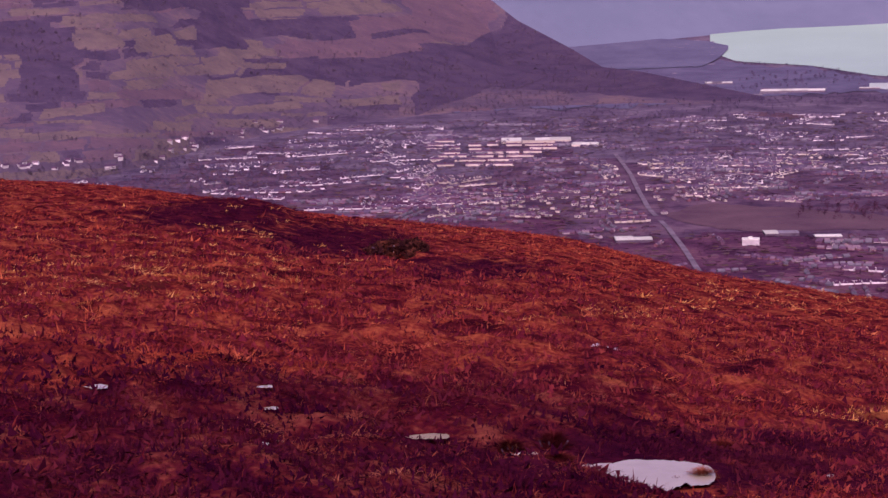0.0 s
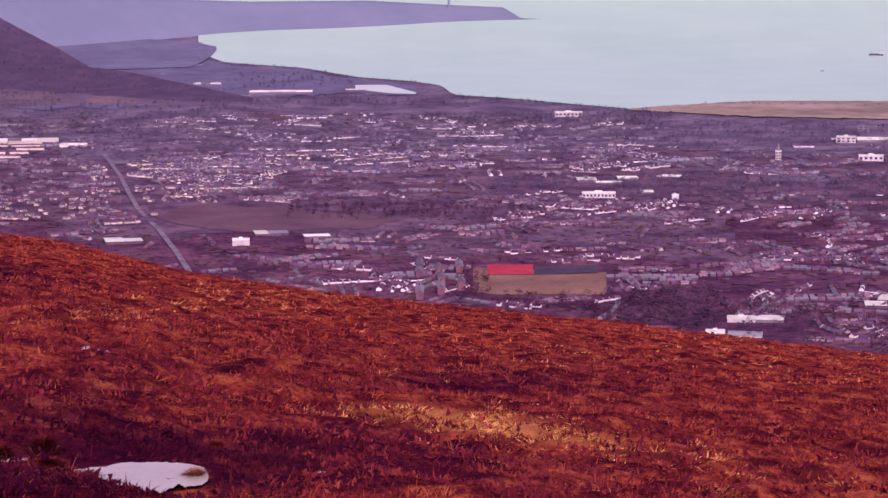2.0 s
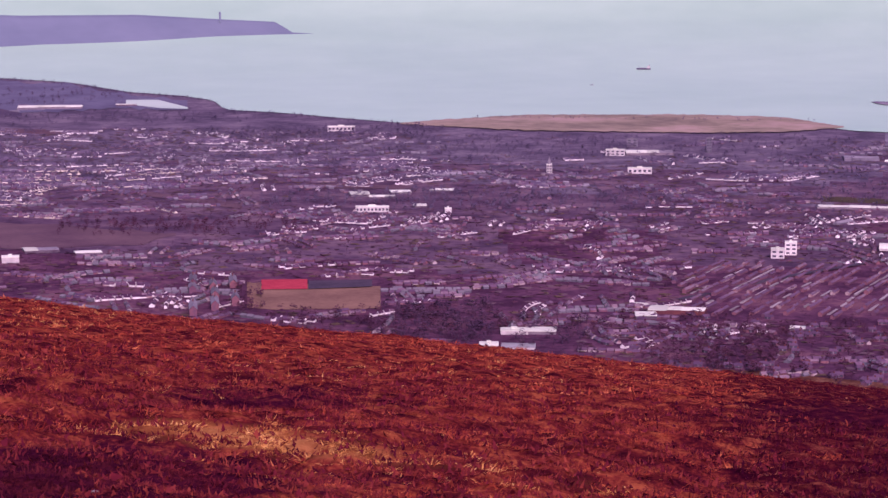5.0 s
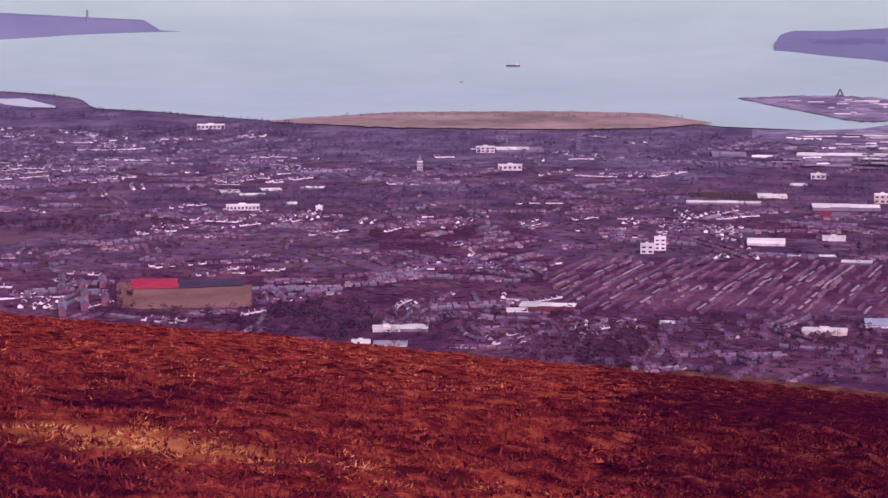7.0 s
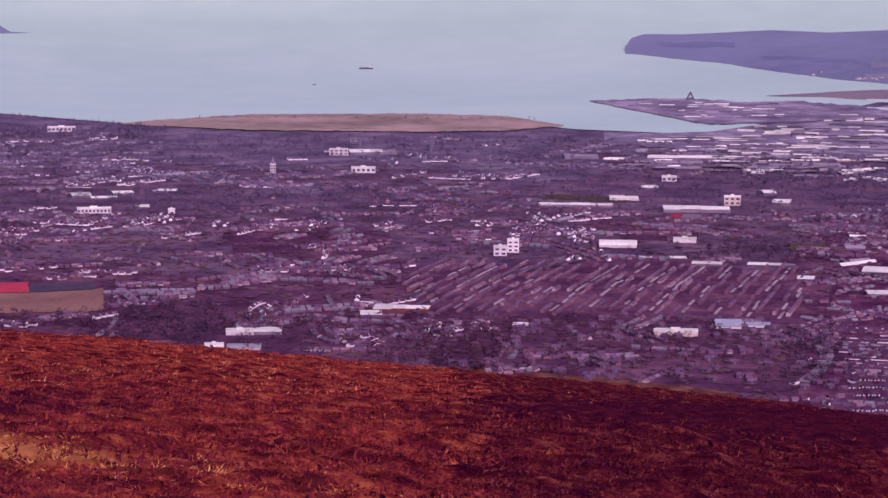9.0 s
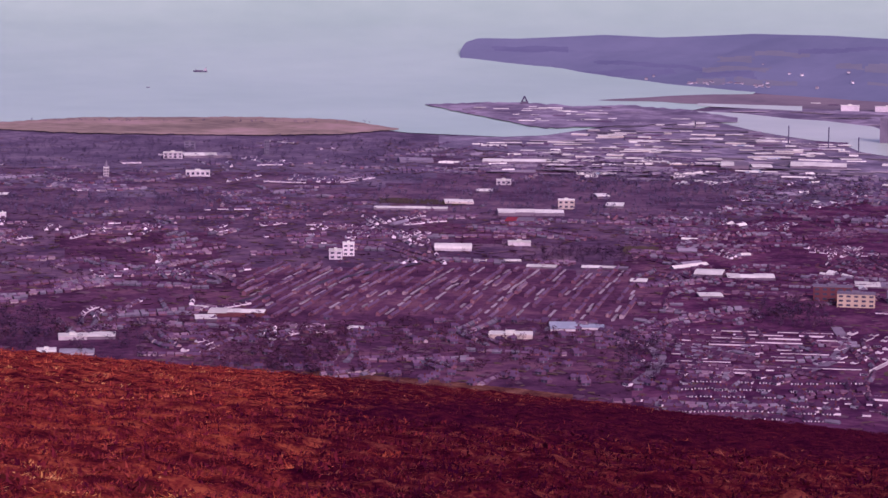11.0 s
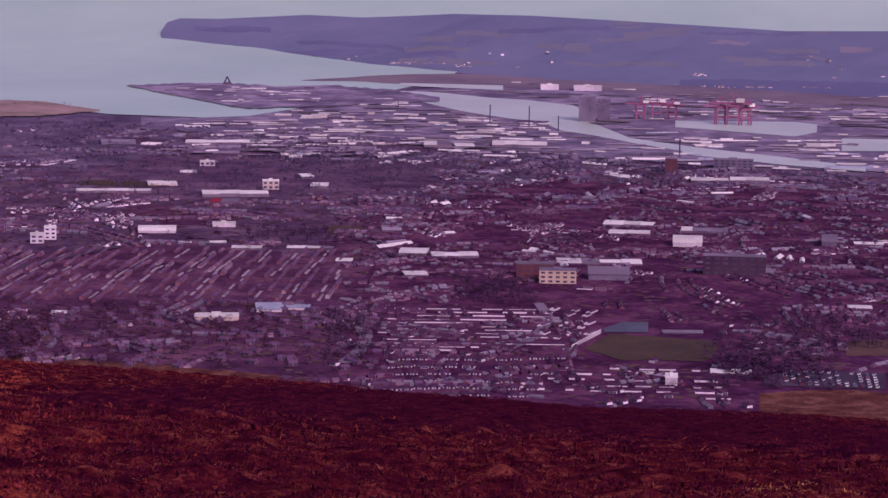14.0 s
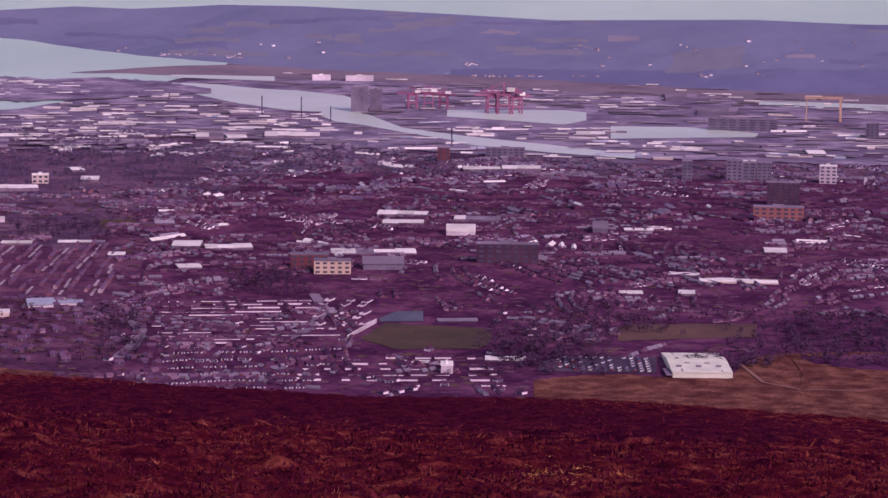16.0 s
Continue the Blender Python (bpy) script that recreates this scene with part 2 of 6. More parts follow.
CITYROOF = surface("darker_slate", [(0.2, (0.0605, 0.02602, 0.05228)), (0.6, (0.09308, 0.03903, 0.07046)), (0.8, (0.1629, 0.09539, 0.1193))], 60.0, 3.0, 0.8, island=0.6, piece=0.2, spec=0.1)
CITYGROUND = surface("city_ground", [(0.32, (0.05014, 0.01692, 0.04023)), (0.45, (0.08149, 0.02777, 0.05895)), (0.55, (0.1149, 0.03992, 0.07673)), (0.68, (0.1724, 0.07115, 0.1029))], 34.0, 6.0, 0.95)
# Hill trees follow the hill's haze-lifted mauve.
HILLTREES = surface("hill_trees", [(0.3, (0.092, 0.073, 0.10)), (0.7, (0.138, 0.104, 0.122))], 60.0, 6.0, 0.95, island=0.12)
LANE = surface("back_lane", [(0.3, (0.21, 0.195, 0.18)), (0.7, (0.38, 0.36, 0.33))], 30.0, 4.0, 0.85, island=0.4, piece=0.6)
COMMONS = surface("dull_common", [(0.3, (0.115, 0.0678, 0.08424)), (0.7, (0.165, 0.104, 0.108))], 50.0, 5.0, 0.95)
# Dark cladding: the shade of upright walls under overcast is in the colour.
SHEDWALL = surface("shaded_cladding", [(0.3, (0.11, 0.085, 0.105)), (0.7, (0.21, 0.185, 0.19))], 20.0, 3.0, 0.8, piece=0.5)
DOCKWATER = surface("dock_water", [(0.3, (0.378, 0.5712, 0.378)), (0.7, (0.462, 0.6528, 0.441))], 200.0, 40.0, 0.4, spec=0.2)
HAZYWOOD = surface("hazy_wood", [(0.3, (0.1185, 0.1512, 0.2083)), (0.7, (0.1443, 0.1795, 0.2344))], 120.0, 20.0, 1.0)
# Copies of the town brick and slate with lilac haze mixed into the colour.
FARBRICK = surface("hazed_brick", [(0.2, (0.1059, 0.07612, 0.114)), (0.5, (0.1463, 0.1097, 0.1437)), (0.7, (0.1918, 0.1232, 0.1388)), (0.85, (0.3028, 0.2686, 0.2479))], 60.0, 3.0, 0.9, island=0.6)
FARROOF = surface("hazed_slate", [(0.2, (0.0858, 0.06716, 0.1041)), (0.6, (0.1262, 0.09851, 0.1368)), (0.8, (0.1918, 0.1567, 0.1735))], 60.0, 3.0, 0.8, island=0.6, spec=0.1)
STOREROOF = surface("store_roof", [(0.3, (0.50, 0.63, 0.40)), (0.7, (0.64, 0.77, 0.50))], 9.0, 1.5, 0.6)
GORSE = surface("gorse", [(0.3, (0.027, 0.008, 0.0096)), (0.6, (0.063, 0.02, 0.0144)), (0.8, (0.126, 0.0375, 0.02))], 0.8, 0.1, 0.9, island=0.4)


# ---- plan: azimuth (degrees to the right of +y) and height angle, placed to fit the camera's view ----
def knots(az, pts):
    return np.interp(az, [p[0] for p in pts], [p[1] for p in pts])


NEAR_EL = (-14, -12, -10, -8, -6.5, -5, -4, -3.2, -2.5, -1.8, -1.2, -0.8, -0.4)
NEAR_R = (1002, 1176, 1418, 1760, 2140, 2690, 3200, 3700, 4150, 4500, 4720, 4830, 4920)


def reach(el):
    """Distance of the low ground (m) at a height angle, drawn in towards the horizon."""
    return np.interp(el, NEAR_EL, NEAR_R)


def spot(az, el, lift=0.0, r=None):
    r = float(reach(el)) if r is None else r
    return Vector((r * math.sin(radians(az)), r * math.cos(radians(az)), EYE + r * math.tan(radians(el)) + lift))


CREST = [(-60.13, -3.25), (-20.13, -4.55), (-11.63, -5.09), (-8.73, -5.36), (-5.13, -5.93), (-4.13, -6.17), (-0.83, -6.55), (2.87, -7.02), (6.07, -7.89), (9.71, -8.47),
         (13.35, -8.9), (16.88, -9.22), (21.02, -9.68), (25.1, -10.05), (30.88, -10.53), (33.21, -10.72), (36.85, -11.03), (41.03, -11.3), (44.4, -11.3), (48, -11.32), (51, -11.42), (55, -11.6), (68.5, -12), (108.5, -8)]
RC = 300.0
BROW = 4.0
PR = np.concatenate([reach(np.linspace(-14, -0.3, 400))])
PZ = PR * np.tan(np.radians(np.linspace(-14, -0.3, 400)))


def ground(az, r):
    """Height of the ground below the eye at azimuth and distance: heath to the brow, steep side, plain."""
    c = np.tan(np.radians(-knots(az, CREST)))
    heath = -EYE - (BROW - EYE) * (1 - np.exp(-(r / 5.0) ** 2)) - r * (c - BROW / RC)
    over = np.maximum(r - RC, 0)
    side = -RC * c - over * (c + 0.06) - 12 * (1 - np.exp(-over / 60.0))
    hill = np.where(r < RC, heath, side)
    plain = np.interp(r, PR, PZ)
    return np.maximum(hill, plain)


def range_of(az, el):
    """Distance at which the heath is seen at a height angle."""
    c = math.tan(radians(-float(knots(az, CREST))))
    return BROW / (math.tan(radians(-el)) - (c - BROW / RC))


# azimuth, height angle, half width and half depth in metres
POOLS = [(a, range_of(a, e), w, d) for a, e, w, d in (
    (4.05, -12.66, 1.6, 1.35), (1.62, -12.73, 0.2, 0.22), (-9.48, -10.37, 0.26, 0.3), (-10.73, -10.54, 0.14, 0.18), (-5.08, -10.85, 0.15, 0.18), (-5.03, -11.08, 0.18, 0.2), (-4.83, -11.72, 0.14, 0.15),
    (-5.33, -12.08, 0.17, 0.15), (-0.93, -11.55, 0.40, 0.32), (-11.43, -12.39, 0.5, 0.35), (7.42, -13.0, 0.17, 0.22), (6.75, -12.93, 0.08, 0.1), (8.74, -13.13, 0.09, 0.12), (10.41, -13.25, 0.32, 0.42), (9.46, -13.1, 0.1, 0.14))]


def swell(az, r):
    """Tussocky relief of the heath, metres."""
    x, y = r * math.sin(radians(az)), r * math.cos(radians(az))
    p = Vector((x, y, 0))
    z = 0.32 * noise.noise(p * 0.9) + 0.40 * noise.noise(p * 0.38) + 0.45 * noise.noise(p * 0.09) * max(0.0, min(1.0, (RC * 1.1 - r) / 60))
    z += 1.2 * math.exp(-((az + 5.0) / 2.6) ** 2 - ((r - 205) / 32) ** 2) - 0.6 * math.exp(-((az + 0.2) / 1.6) ** 2 - ((r - 125) / 13) ** 2)
    return z


def heath(az, r):
    """Heights of the heath surface above the world's zero, and how near each place is to a pool (under 1: inside)."""
    az, r = np.asarray(az, float), np.asarray(r, float)
    z = ground(az, r) + EYE + np.array([swell(a, q) for a, q in zip(az.ravel(), r.ravel())]).reshape(az.shape)
    near = np.full(az.shape, 99.0)
    for pa, pr, pw, pd in POOLS:
        q = (np.radians(az - pa) * pr / (pw * 1.15)) ** 2 + ((r - pr) / (pd * 1.1)) ** 2
        k = np.clip((5 - q) / 3.5, 0, 1)
        level = float(ground(pa, pr)) + EYE + swell(pa, pr)
        z = z * (1 - k) + np.minimum(z, level - 0.12 - 0.10 * np.clip(1.3 - q, 0, 1)) * k
        near = np.minimum(near, q if pw > 0.6 else q * 0.45)
    return z, near


# ---- mesh helpers ----
def part(name, bm, material, parent=None, label=""):
    me = bpy.data.meshes.new(name)
    bm.to_mesh(me)
    bm.free()
    me.materials.append(material)
    ob = new(name, me)
    ob.parent = parent
    return tagged(ob, label)


def raw(name, verts, faces, mats, which=None, smooth=False, parent=None):
    """A mesh from arrays: verts (n, 3), faces (m, 3 or 4)."""
    verts, faces = np.asarray(verts, np.float32), np.asarray(faces, np.int32)
    k = faces.shape[1]
    me = bpy.data.meshes.new(name)
    me.vertices.add(len(verts))
    me.vertices.foreach_set("co", verts.ravel())
    me.loops.add(faces.size)
    me.loops.foreach_set("vertex_index", faces.ravel())
    me.polygons.add(len(faces))
    me.polygons.foreach_set("loop_start", np.arange(0, faces.size, k, dtype=np.int32))
    for m in mats:
        me.materials.append(m)
    if which is not None:
        me.polygons.foreach_set("material_index", np.asarray(which, np.int32))
    me.polygons.foreach_set("use_smooth", np.full(len(faces), smooth))
    me.update(calc_edges=True)
    me.validate()
    ob = new(name, me)
    ob.parent = parent
    return ob


def grid_faces(n, m, start=0):
    i, j = np.meshgrid(np.arange(n - 1), np.arange(m - 1), indexing="ij")
    a = (i * m + j + start).ravel()
    return np.stack([a, a + m, a + m + 1, a + 1], 1)


def polar(az, r, z):
    a = np.radians(az)
    return np.stack([r * np.sin(a), r * np.cos(a), z + EYE], -1)


def box(bm, x0, x1, y0, y1, z0, z1):
    v = [bm.verts.new(p) for p in ((x0, y0, z0), (x1, y0, z0), (x1, y1, z0), (x0, y1, z0), (x0, y0, z1), (x1, y0, z1), (x1, y1, z1), (x0, y1, z1))]
    for f in ((3, 2, 1, 0), (4, 5, 6, 7), (0, 1, 5, 4), (1, 2, 6, 5), (2, 3, 7, 6), (3, 0, 4, 7)):
        bm.faces.new([v[i] for i in f])
    return v


def one_box(*b):
    bm = bmesh.new()
    box(bm, *b)
    return bm


def prism(profile, x0, x1):
    """A profile (y, z) drawn out along x."""
    bm = bmesh.new()
    a = [bm.verts.new((x0, y, z)) for y, z in profile]
    b = [bm.verts.new((x1, y, z)) for y, z in profile]
    n = len(profile)
    bm.faces.new(a), bm.faces.new(b[::-1])
    for i in range(n):
        bm.faces.new((a[i], b[i], b[(i + 1) % n], a[(i + 1) % n]))
    bmesh.ops.recalc_face_normals(bm, faces=bm.faces)
    return bm


def bar(bm, p, q, t):
    """A square bar between two points."""
    p, q = Vector(p), Vector(q)
    d = (q - p).normalized()
    s = d.cross(Vector((0, 0, 1)) if abs(d.z) < 0.9 else Vector((1, 0, 0))).normalized() * t / 2
    u = d.cross(s).normalized() * t / 2
    a = [bm.verts.new(p + i * s + j * u) for i, j in ((-1, -1), (1, -1), (1, 1), (-1, 1))]
    b = [bm.verts.new(q + i * s + j * u) for i, j in ((-1, -1), (1, -1), (1, 1), (-1, 1))]
    bm.faces.new(a[::-1]), bm.faces.new(b)
    for i in range(4):
        bm.faces.new((a[i], a[(i + 1) % 4], b[(i + 1) % 4], b[i]))


def drape(name, mat, low, high, n_az=40, n_el=4, lift=0.3, edge=0.0, seed=0, bulge=0.0):
    """A patch of low ground between two lines of (azimuth, height angle)."""
    a0, a1 = max(low[0][0], high[0][0]), min(low[-1][0], high[-1][0])
    az = np.linspace(a0, a1, n_az)
    rng = np.random.RandomState(seed)
    lo, hi = knots(az, low) + rng.normal(0, edge, n_az), knots(az, high) + rng.normal(0, edge, n_az)
    s = np.linspace(0, 1, n_el)[None]
    el = lo[:, None] * (1 - s) + np.maximum(hi, lo + 0.002)[:, None] * s
    r = reach(el)
    z = r * np.tan(np.radians(el)) + lift + bulge * np.sin(np.pi * s)
    v = polar(az[:, None] + 0 * el, r, z)
    return raw(name, v.reshape(-1, 3), grid_faces(n_az, n_el), [mat], smooth=True)


def slope_r(r0, el, back, q):
    """Distance on a hillside: back from the foot, but always in front of the low ground at that angle."""
    return np.where(np.asarray(q) > 0, np.minimum(r0 + back * np.asarray(q), r0 + 0.55 * np.maximum(reach(el) - r0, 0) + 2), r0 + back * np.asarray(q))


def upland(name, mats, low, high, back, n_az=120, n_s=40, rough=10.0, fields=(), seed=3.0):
    """A hill that rises from its foot line to its ridge line, `back` metres behind the foot, and falls away behind.
    fields: (az0, az1, el0, el1, slant, material) laid on the slope."""
    a0, a1 = max(low[0][0], high[0][0]), min(low[-1][0], high[-1][0])
    az = np.linspace(a0, a1, n_az)
    lo, hi = knots(az, low), knots(az, high)
    half = max(2, n_az // 26)
    lo = np.convolve(np.pad(lo, half, mode="edge"), np.ones(2 * half + 1) / (2 * half + 1), mode="valid")
    r0 = reach(lo)
    s = np.concatenate([np.linspace(-0.12, 1, n_s), [1.15, 1.35]])
    v, ang = [], []
    for i in range(n_az):
        for q in s:
            t = min(q, 1.0)
            el = lo[i] + (hi[i] - lo[i]) * (t if t > 0 else t * 0.6)
            ang.append((az[i], el if q < 1.05 else 99))
            r = min(float(slope_r(r0[i], el, back, q)) + max(0, q - 1) * 300, 4960)
            z = r * math.tan(radians(el)) - (60 * (q - 1) if q > 1 else 0)
            if q < 0:
                z = float(np.interp(r, PR, PZ)) - 3
            p = Vector((r * math.sin(radians(az[i])), r * math.cos(radians(az[i])), z + EYE))
            if 0 < q < 1:
                p.z += rough * min(1.0, (hi[i] - lo[i]) / 1.2) * noise.fractal(p * 0.006 + Vector((seed, 0, 0)), 1.0, 2.0, 5) * math.sin(math.pi * q) ** 0.5
            v.append(p)
    f = grid_faces(n_az, len(s))
    ang = np.array(ang)[f].mean(1)
    which = np.zeros(len(f), int)
    wob = np.array([noise.noise(Vector((x * 1.3, y * 3.0, seed))) for x, y in ang])
    wob2 = np.array([0.5 * noise.noise(Vector((x * 0.9, y * 4.0, seed + 7))) for x, y in ang])
    for fa, fb, ea, eb, slant, m in fields:
        e = ang[:, 1] - slant * (ang[:, 0] - (fa + fb) / 2) + wob * 0.06
        a = ang[:, 0] + wob * 0.2 + 0.4 * wob2
        which[(a > fa) & (a < fb) & (e > ea) & (e < eb)] = m
    return raw(name, np.array(v), f, mats, which, smooth=True)


# ---- where the moor is dark and where it is straw ----
def field_sum(az, el, spots):
    out = np.zeros(len(az))
    for a, e, sa, se, w in spots:
        out += w * np.exp(-((az - a) / sa) ** 2 - ((el - e) / se) ** 2)
    return out


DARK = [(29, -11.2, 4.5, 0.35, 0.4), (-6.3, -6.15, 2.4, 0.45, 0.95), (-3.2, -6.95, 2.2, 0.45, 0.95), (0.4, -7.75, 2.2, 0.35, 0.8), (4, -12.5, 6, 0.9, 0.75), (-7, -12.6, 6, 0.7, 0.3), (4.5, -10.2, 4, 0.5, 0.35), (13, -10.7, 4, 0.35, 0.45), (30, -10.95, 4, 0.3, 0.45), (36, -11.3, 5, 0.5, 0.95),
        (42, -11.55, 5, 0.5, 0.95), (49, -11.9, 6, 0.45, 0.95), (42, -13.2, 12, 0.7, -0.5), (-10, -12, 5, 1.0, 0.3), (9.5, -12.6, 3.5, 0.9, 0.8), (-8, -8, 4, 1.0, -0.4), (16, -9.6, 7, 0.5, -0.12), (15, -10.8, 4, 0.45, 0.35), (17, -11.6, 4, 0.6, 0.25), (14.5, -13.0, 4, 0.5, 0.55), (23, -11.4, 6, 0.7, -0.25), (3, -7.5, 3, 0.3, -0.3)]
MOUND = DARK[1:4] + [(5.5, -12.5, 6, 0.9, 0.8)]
STRAW = [(11.3, -11.45, 1.5, 0.2, 1.0), (13.4, -11.8, 1.8, 0.28, 0.95), (15.8, -12.15, 2.0, 0.35, 0.66), (18.2, -12.5, 2.2, 0.35, 0.34), (21.9, -13.0, 1.5, 0.3, 0.35), (-8.5, -7.6, 3.5, 0.9, 0.32), (2.87, -8.94, 2.5, 0.2, 0.35), (46.8, -13.2, 1.2, 0.2, 0.3), (17, -10.2, 6, 0.4, 0.06), (8, -8.6, 3, 0.3, 0.15)]


# ---- ground sheet ----
az_f = np.arange(-18, 62.01, 0.12)
r_f = np.concatenate([[0.4, 2.0], np.geomspace(5, 14, 16)[:-1], np.geomspace(14, RC, 290), np.geomspace(RC * 1.02, 860, 25), reach(np.linspace(-13.3, -1.9, 90))])
az_b = np.concatenate([[61.9], np.arange(64, 341, 4.0), [342.1]])
r_b = np.concatenate([[0.4, 2.0], np.geomspace(5, RC, 20), np.geomspace(RC * 1.1, 4450, 20)])
verts, faces, which, start = [], [], [], 0
for az, rr in ((az_f, r_f), (az_b, r_b)):
    A, R = np.meshgrid(az, rr, indexing="ij")
    Z = ground(np.where(A > 180, A - 360, A), R)
    if rr is r_f:
        pick = (R < RC * 1.1) & (R > 4) & (A > -15) & (A < 59)
        Z[pick] = heath(A[pick], R[pick])[0] - EYE
    verts.append(polar(A, R, Z).reshape(-1, 3))
    faces.append(grid_faces(len(az), len(rr), start))
    fr, fa = np.repeat(rr[None, :-1], len(az) - 1, 0).ravel(), np.repeat(az[:-1, None], len(rr) - 1, 1).ravel()
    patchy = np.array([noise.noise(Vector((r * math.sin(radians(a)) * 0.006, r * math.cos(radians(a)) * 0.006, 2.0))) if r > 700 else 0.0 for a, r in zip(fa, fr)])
    # Ground steps through three tones with distance to imitate thickening haze.
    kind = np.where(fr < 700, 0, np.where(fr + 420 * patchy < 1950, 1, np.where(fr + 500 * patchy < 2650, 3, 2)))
    which.append(kind)
    start += A.size
# the patch under the viewer's feet
ring = np.arange(0, 360, 10.0)
verts.append(polar(ring, np.full(36, 0.5), ground(np.where(ring > 180, ring - 360, ring), 0.5)))
verts.append(np.array([[0.11, 0.07, 0.0]]))
i18 = np.arange(0, 36, 2)
faces.append(np.stack([start + i18, start + i18 + 1, start + (i18 + 2) % 36, np.full(18, start + 36)], 1))
which.append(np.zeros(18, int))
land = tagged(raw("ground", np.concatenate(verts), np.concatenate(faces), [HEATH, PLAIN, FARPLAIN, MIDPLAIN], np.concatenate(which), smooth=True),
       "heather moor falling to a built-up coastal plain", "ground", kind="structure")
at = np.concatenate(verts)
ga, gr = np.degrees(np.arctan2(at[:, 0], at[:, 1])), np.hypot(at[:, 0], at[:, 1])
ge = np.degrees(np.arctan2(at[:, 2] - EYE, gr))
share = np.zeros((len(at), 3), np.float32)
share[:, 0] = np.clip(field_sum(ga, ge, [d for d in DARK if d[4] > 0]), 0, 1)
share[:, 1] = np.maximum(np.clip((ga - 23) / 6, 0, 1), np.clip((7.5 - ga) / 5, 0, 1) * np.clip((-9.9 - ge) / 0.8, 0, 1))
share[:, 2] = np.where(ga < 27, np.clip(field_sum(ga, ge, STRAW) * 0.85, 0, 1), 0)
land.data.attributes.new("growth", "FLOAT_VECTOR", "POINT").data.foreach_set("vector", share.ravel())

# ---- water and far shores ----
SHORE = [(6.5, -2.25), (6.7, -2.42), (7.16, -2.6), (9.06, -2.74), (10.56, -3), (11.85, -3.1), (12.65, -3.22), (12.95, -3.46), (14.25, -3.54), (16.36, -3.73), (17.71, -3.84),
         (28.25, -3.9), (28.86, -3.97), (31.29, -4.05), (32.4, -4), (33.82, -3.77), (35.24, -3.5), (37.46, -3), (38.77, -2), (60.5, -2)]
# Right of azimuth 38 the sheet is added behind the hills to pass for sky.
tagged(drape("sea", WATER, SHORE, [(6.5, -0.28), (60.5, -0.28)], 280, 40, 1.2), "pale grey calm sea lough, carried on behind the hills as sky", "sea", kind="structure")
CHANNEL_TOP = [(34.53, -3.3), (35.64, -3.32), (37.26, -3.36), (38.57, -3.48), (39.47, -3.52), (40.75, -3.65), (41.22, -4.1), (42.15, -4.45), (46.29, -4.95)]
CHANNEL_LOW = [(34.53, -3.35), (35.24, -3.43), (36.65, -3.58), (37.86, -3.84), (39.17, -4.02), (39.78, -4.05), (40.37, -4.29), (41.22, -4.4), (42.24, -4.58), (43.9, -4.82), (46.29, -5.02)]
tagged(drape("channel", DOCKWATER, CHANNEL_LOW, CHANNEL_TOP, 80, 6, 1.6), "pale harbour channel between the docks", "water", kind="structure")
tagged(drape("spit", DOCKLAND, [(29.31, -3.28), (30.38, -3.48), (31.54, -3.7), (32.4, -3.84), (33.72, -3.78), (37.26, -3.6)],
             [(29.31, -3.25), (30.99, -3.19), (31.8, -3.18), (33.21, -3.27), (34.53, -3.22), (36.05, -3.33), (37.26, -3.5)], 60, 6, 2.5, 0.01), "low industrial spit of reclaimed land", "land", kind="structure")
tagged(drape("foreshore", FORE, [(17.4, -3.86), (20.71, -4.02), (25, -4.06), (27.13, -4.02), (28.65, -3.9)],
             [(17.4, -3.83), (18.54, -3.74), (20.71, -3.62), (25, -3.6), (27.13, -3.65), (28.65, -3.87)], 90, 8, 1.6, 0.006, bulge=0.8), "flat brown grassy foreshore by the sea", "land", kind="structure")
def patchwork(a0, a1, e0, e1, seed):
    """Small fields in bands along the slope, with hedged gaps."""
    g, out, e = random.Random(seed), [], e0
    while e < e1:
        hgt, a = g.uniform(0.12, 0.3), a0 + g.uniform(0, 0.5)
        while a < a1:
            w = g.uniform(0.45, 1.7)
            out.append((a, a + w - 0.09, e, e + hgt - 0.035, g.uniform(-0.06, 0.06), g.choice((0, 0, 0, 1, 2, 2, 3))))
            a += w
        e += hgt
    return out


